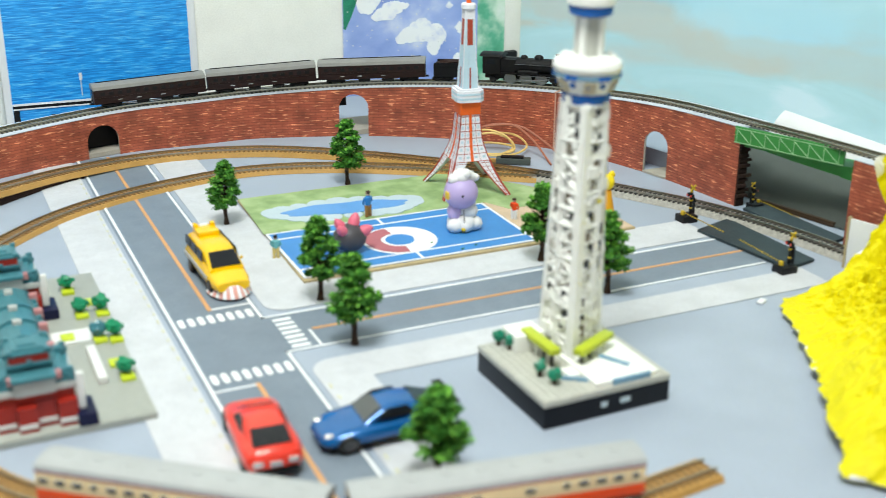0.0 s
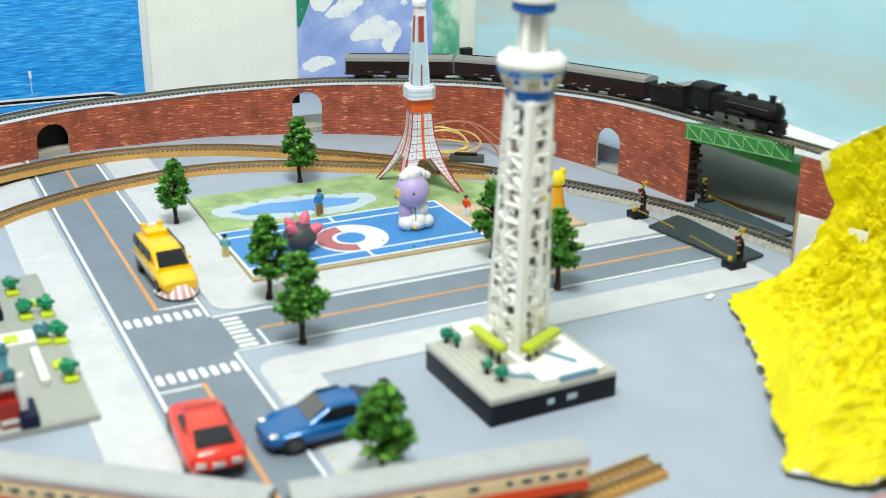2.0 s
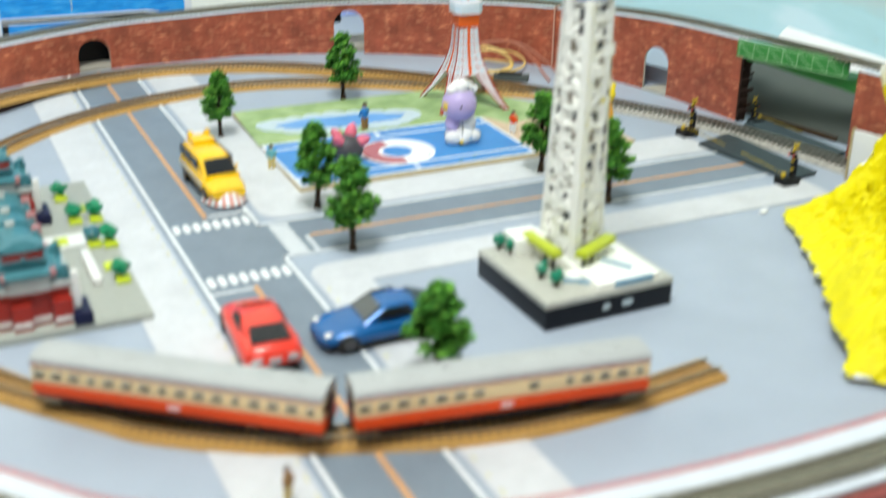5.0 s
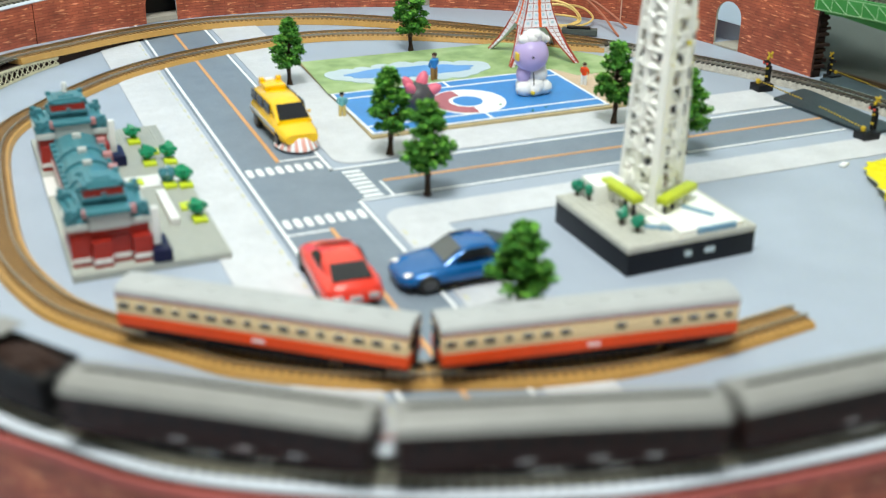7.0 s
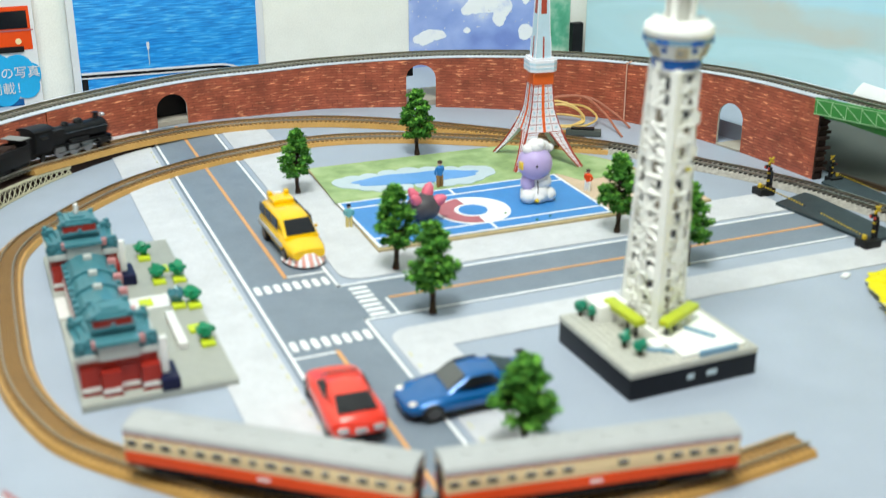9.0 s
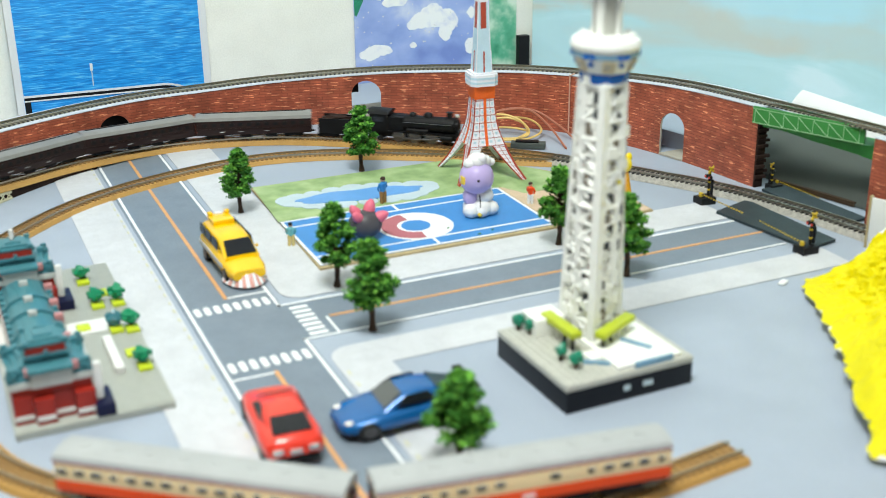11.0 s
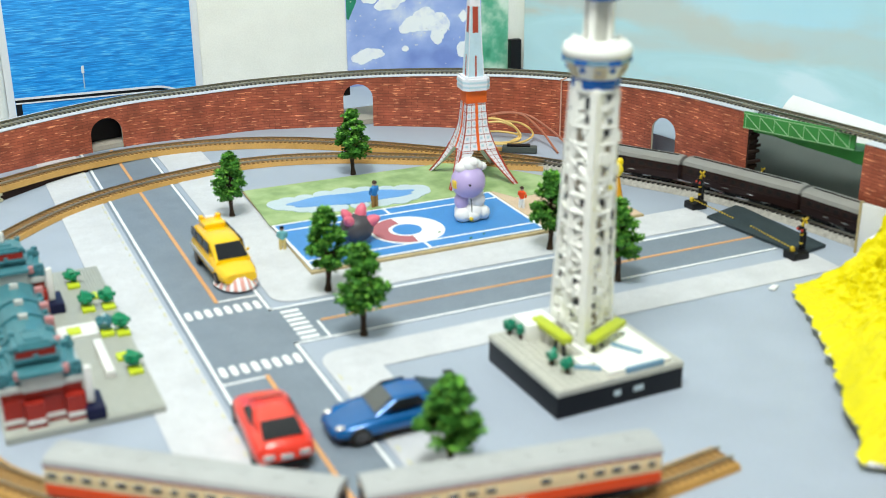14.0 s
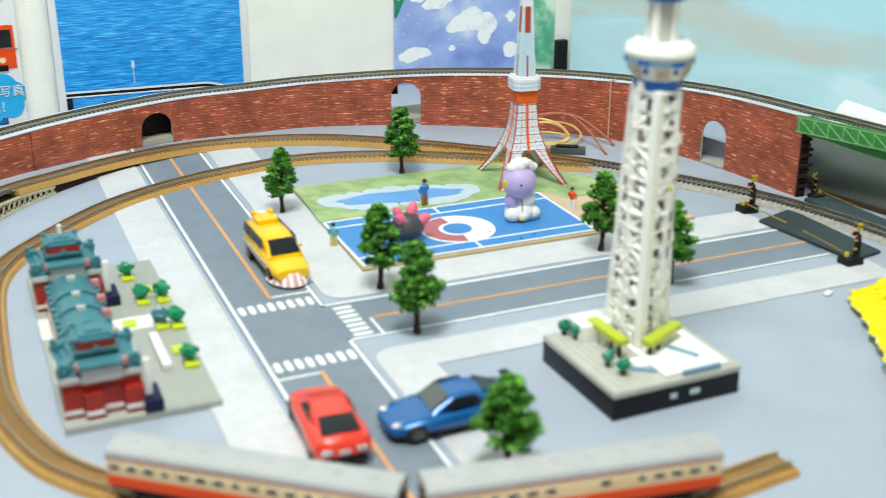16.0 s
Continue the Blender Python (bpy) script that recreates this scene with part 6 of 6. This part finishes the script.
        for a in range(5):
            part("leaf_tuft", B(-.0014, -.0014, -.0010, .0014, .0014, .0012, bevel=.0004, m=Matrix.Translation((x + .0042 * math.cos(a * 1.256), y + .0042 * math.sin(a * 1.256), .0112))), teal if tall else slate, sh)
        part("stem", cyl(.0012, .0060, 8, "Z", (x, y, .0070)), M["bark"], sh)
    for x, y in ((.0490, .1080), (.0690, .0640), (.0665, .1560)):
        part("leaf_brick", B(x - .0038, y - .0045, .0042, x + .0038, y + .0045, .0062, bevel=.0004), lime, root)


brick_station()


# ---- figurines and toys in the park ----
def doll(name, label, m, h, top, legs, hair=None):
    """A tiny figurine as one plain mesh."""
    bm = bmesh.new()
    k = h / .0190
    tube([(-.0016 * k, 0, 0), (-.0014 * k, 0, .0085 * k)], [.0013 * k, .0016 * k], 8, bm)
    tube([(.0016 * k, .0004, 0), (.0014 * k, 0, .0085 * k)], [.0013 * k, .0016 * k], 8, bm)
    n0 = len(bm.faces)
    lathe([(.0020 * k, .0080 * k), (.0027 * k, .0110 * k), (.0030 * k, .0145 * k), (.0012 * k, .0158 * k)], 10, bm, squash=.7)
    for s in (-1, 1):
        tube([(s * .0030 * k, 0, .0146 * k), (s * .0040 * k, -.0005 * k, .0115 * k), (s * .0026 * k, -.0016 * k, .0092 * k)], .0008 * k, 6, bm)
    n1 = len(bm.faces)
    blob(.0018 * k, (0, 0, .0174 * k), (1, 1, 1.1), 2, bm)
    n2 = len(bm.faces)
    blob(.0019 * k, (0, .0003 * k, .0182 * k), (1, 1, .75), 2, bm)
    bm.faces.ensure_lookup_table()
    for i, f in enumerate(bm.faces):
        f.material_index = 0 if i < n0 else 1 if i < n1 else 2 if i < n2 else 3
    skin = paint("figurine_beige", (0.62, 0.40, 0.28), 0.5)
    ob = part(name, bm, [legs, top, skin, hair or M["bark"]], m=m)
    return tagged(ob, label, "figurine", "figurines in the park")


tan = paint("figurine_tan", (0.30, 0.16, 0.05), 0.5)
sky = paint("figurine_blue", (0.03, 0.22, 0.55), 0.5)
aqua_f = paint("figurine_aqua", (0.15, 0.45, 0.50), 0.5)
sand = paint("figurine_sand", (0.65, 0.52, 0.20), 0.5)
doll("figurine", "tiny painted figurine in a blue top and brown trousers", pose(.3040, .7865, .0029, 0, 0, 200), .0200, sky, tan)
doll("figurine", "tiny painted figurine in a red top and white trousers", pose(.4030, .7370, .0025, 0, 0, 120), .0165, M["vermilion"], M["white"])
doll("figurine", "tiny painted figurine in a pale aqua top and sandy trousers", pose(.2165, .7380, .0006, 0, 0, 160), .0165, aqua_f, sand, M["black"])
doll("figurine", "tiny brown figurine standing alone on a pavement", pose(.1075, .3700, .0006, 0, 0, 40), .0150, tan, sand)

lilac = paint("lilac_vinyl", (0.50, 0.40, 0.70), 0.35, 0.03, 40)
cloudw = paint("white_vinyl", (0.80, 0.79, 0.80), 0.4, 0.03, 40)
yel_v = paint("yellow_vinyl", (0.80, 0.55, 0.05), 0.4)
toy = thing("round_toy", "lilac ball-headed vinyl toy with a white puff, on a white lump", "toy", pose(.3560, .7325, .0030, 0, 0, 0) @ Matrix.Diagonal((.93, .93, .95, 1)))
part("head", blob(.0135, (0, 0, .0300), (1, 1, .96), 4), lilac, toy, "lilac round head")
puff = bmesh.new()
for x, y, z, r in ((0, 0, .0430, .0075), (.0065, .001, .0420, .0058), (-.0058, 0, .0415, .0052), (.0020, -.003, .0455, .0050), (.0125, .002, .0400, .0040)):
    blob(r, (x, y, z), (1, 1, .8), 3, puff)
part("puff", puff, cloudw, toy, "white puff")
part("body", blob(.0066, (-.0050, .001, .0150), (.9, .9, 1.15), 3), lilac, toy)
for x, y, z, r in ((.003, -.002, .0060, .0092), (-.006, -.003, .0048, .0068), (.0055, -.001, .0150, .0080), (.010, -.004, .0050, .0066), (.008, 0, .0200, .0050), (-.002, .005, .005, .007), (.001, -.006, .0045, .006)):
    part("lump", blob(r, (x, y, z), (1, 1, .85), 3), cloudw, toy, "white lumpy base")
part("string", tube([(-.001, -.0075, .018), (-.001, -.0088, .012), (-.0015, -.0098, .005)], .0004, 5), M["black"], toy)
part("string_end", blob(.0020, (-.002, -.0100, .0030), (1, 1, 1), 2), yel_v, toy)
part("cross_mark", B(-.0140, -.0055, .0270, -.0122, .0000, .0330, bevel=.0006), yel_v, toy)
part("eye_dot", cyl(.0010, .0006, 10, "Y", (-.0045, -.0128, .0310)), M["black"], toy)

slate_v = paint("dark_grey_vinyl", (0.07, 0.065, 0.075), 0.45, 0.1, 60)
rose_v = paint("rose_vinyl", (0.75, 0.16, 0.24), 0.4, 0.05, 60)
ball = thing("spiked_toy", "dark grey round toy with rose pink knobs", "toy", pose(.2660, .7240, .0030))
part("body", blob(.0110, (0, 0, .0100), (1.1, 1, .92), 3), slate_v, ball)
for a, b, r in ((-20, 25, .0042), (20, 68, .0042), (165, 55, .0036), (215, 40, .0038)):
    d = Vector((math.cos(radians(a)) * math.cos(radians(b)), math.sin(radians(a)) * math.cos(radians(b)), math.sin(radians(b))))
    c = Vector((0, 0, .0100)) + d * .0115
    part("knob", lathe([(r * .9, -r), (r, 0), (r * .75, r * .9), (r * .25, r * 1.5)], 16), rose_v, ball, m=Matrix.Translation(c) @ d.to_track_quat("Z", "Y").to_matrix().to_4x4())

amber = paint("amber_vinyl", (0.80, 0.36, 0.015), 0.4, 0.05, 60)
lemon = paint("lemon_vinyl", (0.88, 0.66, 0.015), 0.4, 0.05, 60)
duck = thing("upright_toy", "amber upright vinyl toy with a lemon yellow head", "toy", pose(.4505, .6880, .0006))
part("body", lathe([(.0070, 0), (.0088, .006), (.0085, .016), (.0062, .027), (.0050, .034)], 20), amber, duck)
part("head", blob(.0062, (.0010, 0, .0395), (1.05, 1, 1), 3), lemon, duck, "lemon yellow head")
part("ear", blob(.0028, (-.0045, .0, .0445), (1, .7, 1.2), 2), lemon, duck)
part("ear", blob(.0028, (.0055, .0, .0445), (1, .7, 1.2), 2), lemon, duck)
part("foot", blob(.0046, (-.003, -.006, .0030), (1, 1.2, .7), 2), lemon, duck)
part("foot", blob(.0046, (.004, -.006, .0030), (1, 1.2, .7), 2), lemon, duck)

# ---- wires and crumbs ----
def wire(pts, mat, label, r=.0010):
    ctrl = Path(pts, 8)
    ob = part("feeder_wire", tube([ctrl.at(ctrl.length * k / 60) for k in range(61)], r, 6), mat)
    return tagged(ob, label, "wire", "feeder wires")


ywire, bwire = paint("yellow_wire", (0.82, 0.58, 0.20), 0.4), paint("brown_wire", (0.42, 0.15, 0.09), 0.4)
wire([(.440, .935, .002), (.455, .925, .012), (.475, .915, .016), (.488, .905, .010), (.480, .893, .003), (.455, .905, .0025), (.452, .922, .004), (.474, .922, .0055), (.490, .903, .0045), (.470, .890, .003)], ywire, "looped yellow feeder wire lying by the viaduct")
wire([(.448, .930, .003), (.462, .915, .020), (.478, .900, .018), (.486, .893, .006), (.470, .896, .002), (.440, .915, .002)], ywire, "second looped yellow feeder wire")
wire([(.470, .925, .020), (.490, .905, .024), (.500, .885, .014), (.503, .866, .003), (.500, .852, .001)], bwire, "brown feeder wire bending down to the track")
wire([(.452, .930, .004), (.472, .926, .020), (.497, .908, .022), (.514, .888, .010), (.520, .872, .0012)], bwire, "long brown feeder wire arching over the board")
wire([(.446, .926, .003), (.470, .935, .010), (.496, .918, .012), (.500, .896, .006), (.478, .886, .003), (.452, .898, .003)], ywire, "wide yellow feeder wire loop")
terminal = thing("feeder_terminal", "dark grey feeder connector lying beside the brown track", "connector", pose(.4725, .8700, .0006, 0, 0, -32))
part("body", B(-.0150, -.0045, 0, .0150, .0045, .0050, bevel=.0006), M["shade_and_plastic_grey"], terminal)
part("cover", B(-.0110, -.0030, .0050, .0090, .0030, .0066, bevel=.0005), M["black"], terminal)
part("plug", B(-.0210, -.0022, .0004, -.0150, .0022, .0034, bevel=.0004), M["brown_bed"], terminal, "brown plug")
s_pipe = LOOP.near(.5480, .9040, 0.5, 1.1)
pipe = [LOOP.side(s_pipe, o, 0) for o in (-.010, -.0192, -.0192)]
wire([(pipe[0].x, pipe[0].y, pipe[0].z), (pipe[1].x, pipe[1].y, pipe[1].z - .0005), (pipe[2].x, pipe[2].y, pipe[2].z - .004), (pipe[2].x, pipe[2].y, .001)], paint("cream_pipe", (0.60, 0.36, 0.27), 0.5), "thin pale downpipe on the brick wall", .0007)
for x, y, s in ((.4775, .5390, .0042), (.340, .6950, .0012), (.352, .6985, .0010), (.325, .7150, .0010)):
    sc = thing("paper_scrap", "small scrap lying on the board", "scrap", pose(x, y, .0006 if s > .002 else .0030, 0, 0, 30))
    part("scrap", B(-s, -s * .5, 0, s, s * .5, .0008 if s > .002 else .0006, bevel=.0002), M["white"] if s > .002 else M["leaf"], sc)

# ---- train on the loop ----
RUN = [(0.0, .306), (0.5, .374), (1.5, .513), (2.5, .655), (3.0, .728), (3.5, .805), (4.5, .979), (5.5, 1.225), (6.5, 1.520), (7.3, 1.750), (8.0, 1.936), (9.0, 2.220), (9.6, 2.342), (11.0, 2.596), (12.0, 2.776), (13.5, 3.048), (14.5, 3.240), (16.0, 3.478)]


def motions():
    tail = .450
    for ob, back, half, lift in TRAIN:
        rows = []
        for k in range(0, 65):
            t = k * 0.25
            s = float(np.interp(t, [a for a, _ in RUN], [b for _, b in RUN])) + tail - back
            rows.append((t, on_path(LOOP, s, half)))
        walk(ob, rows)


motions()
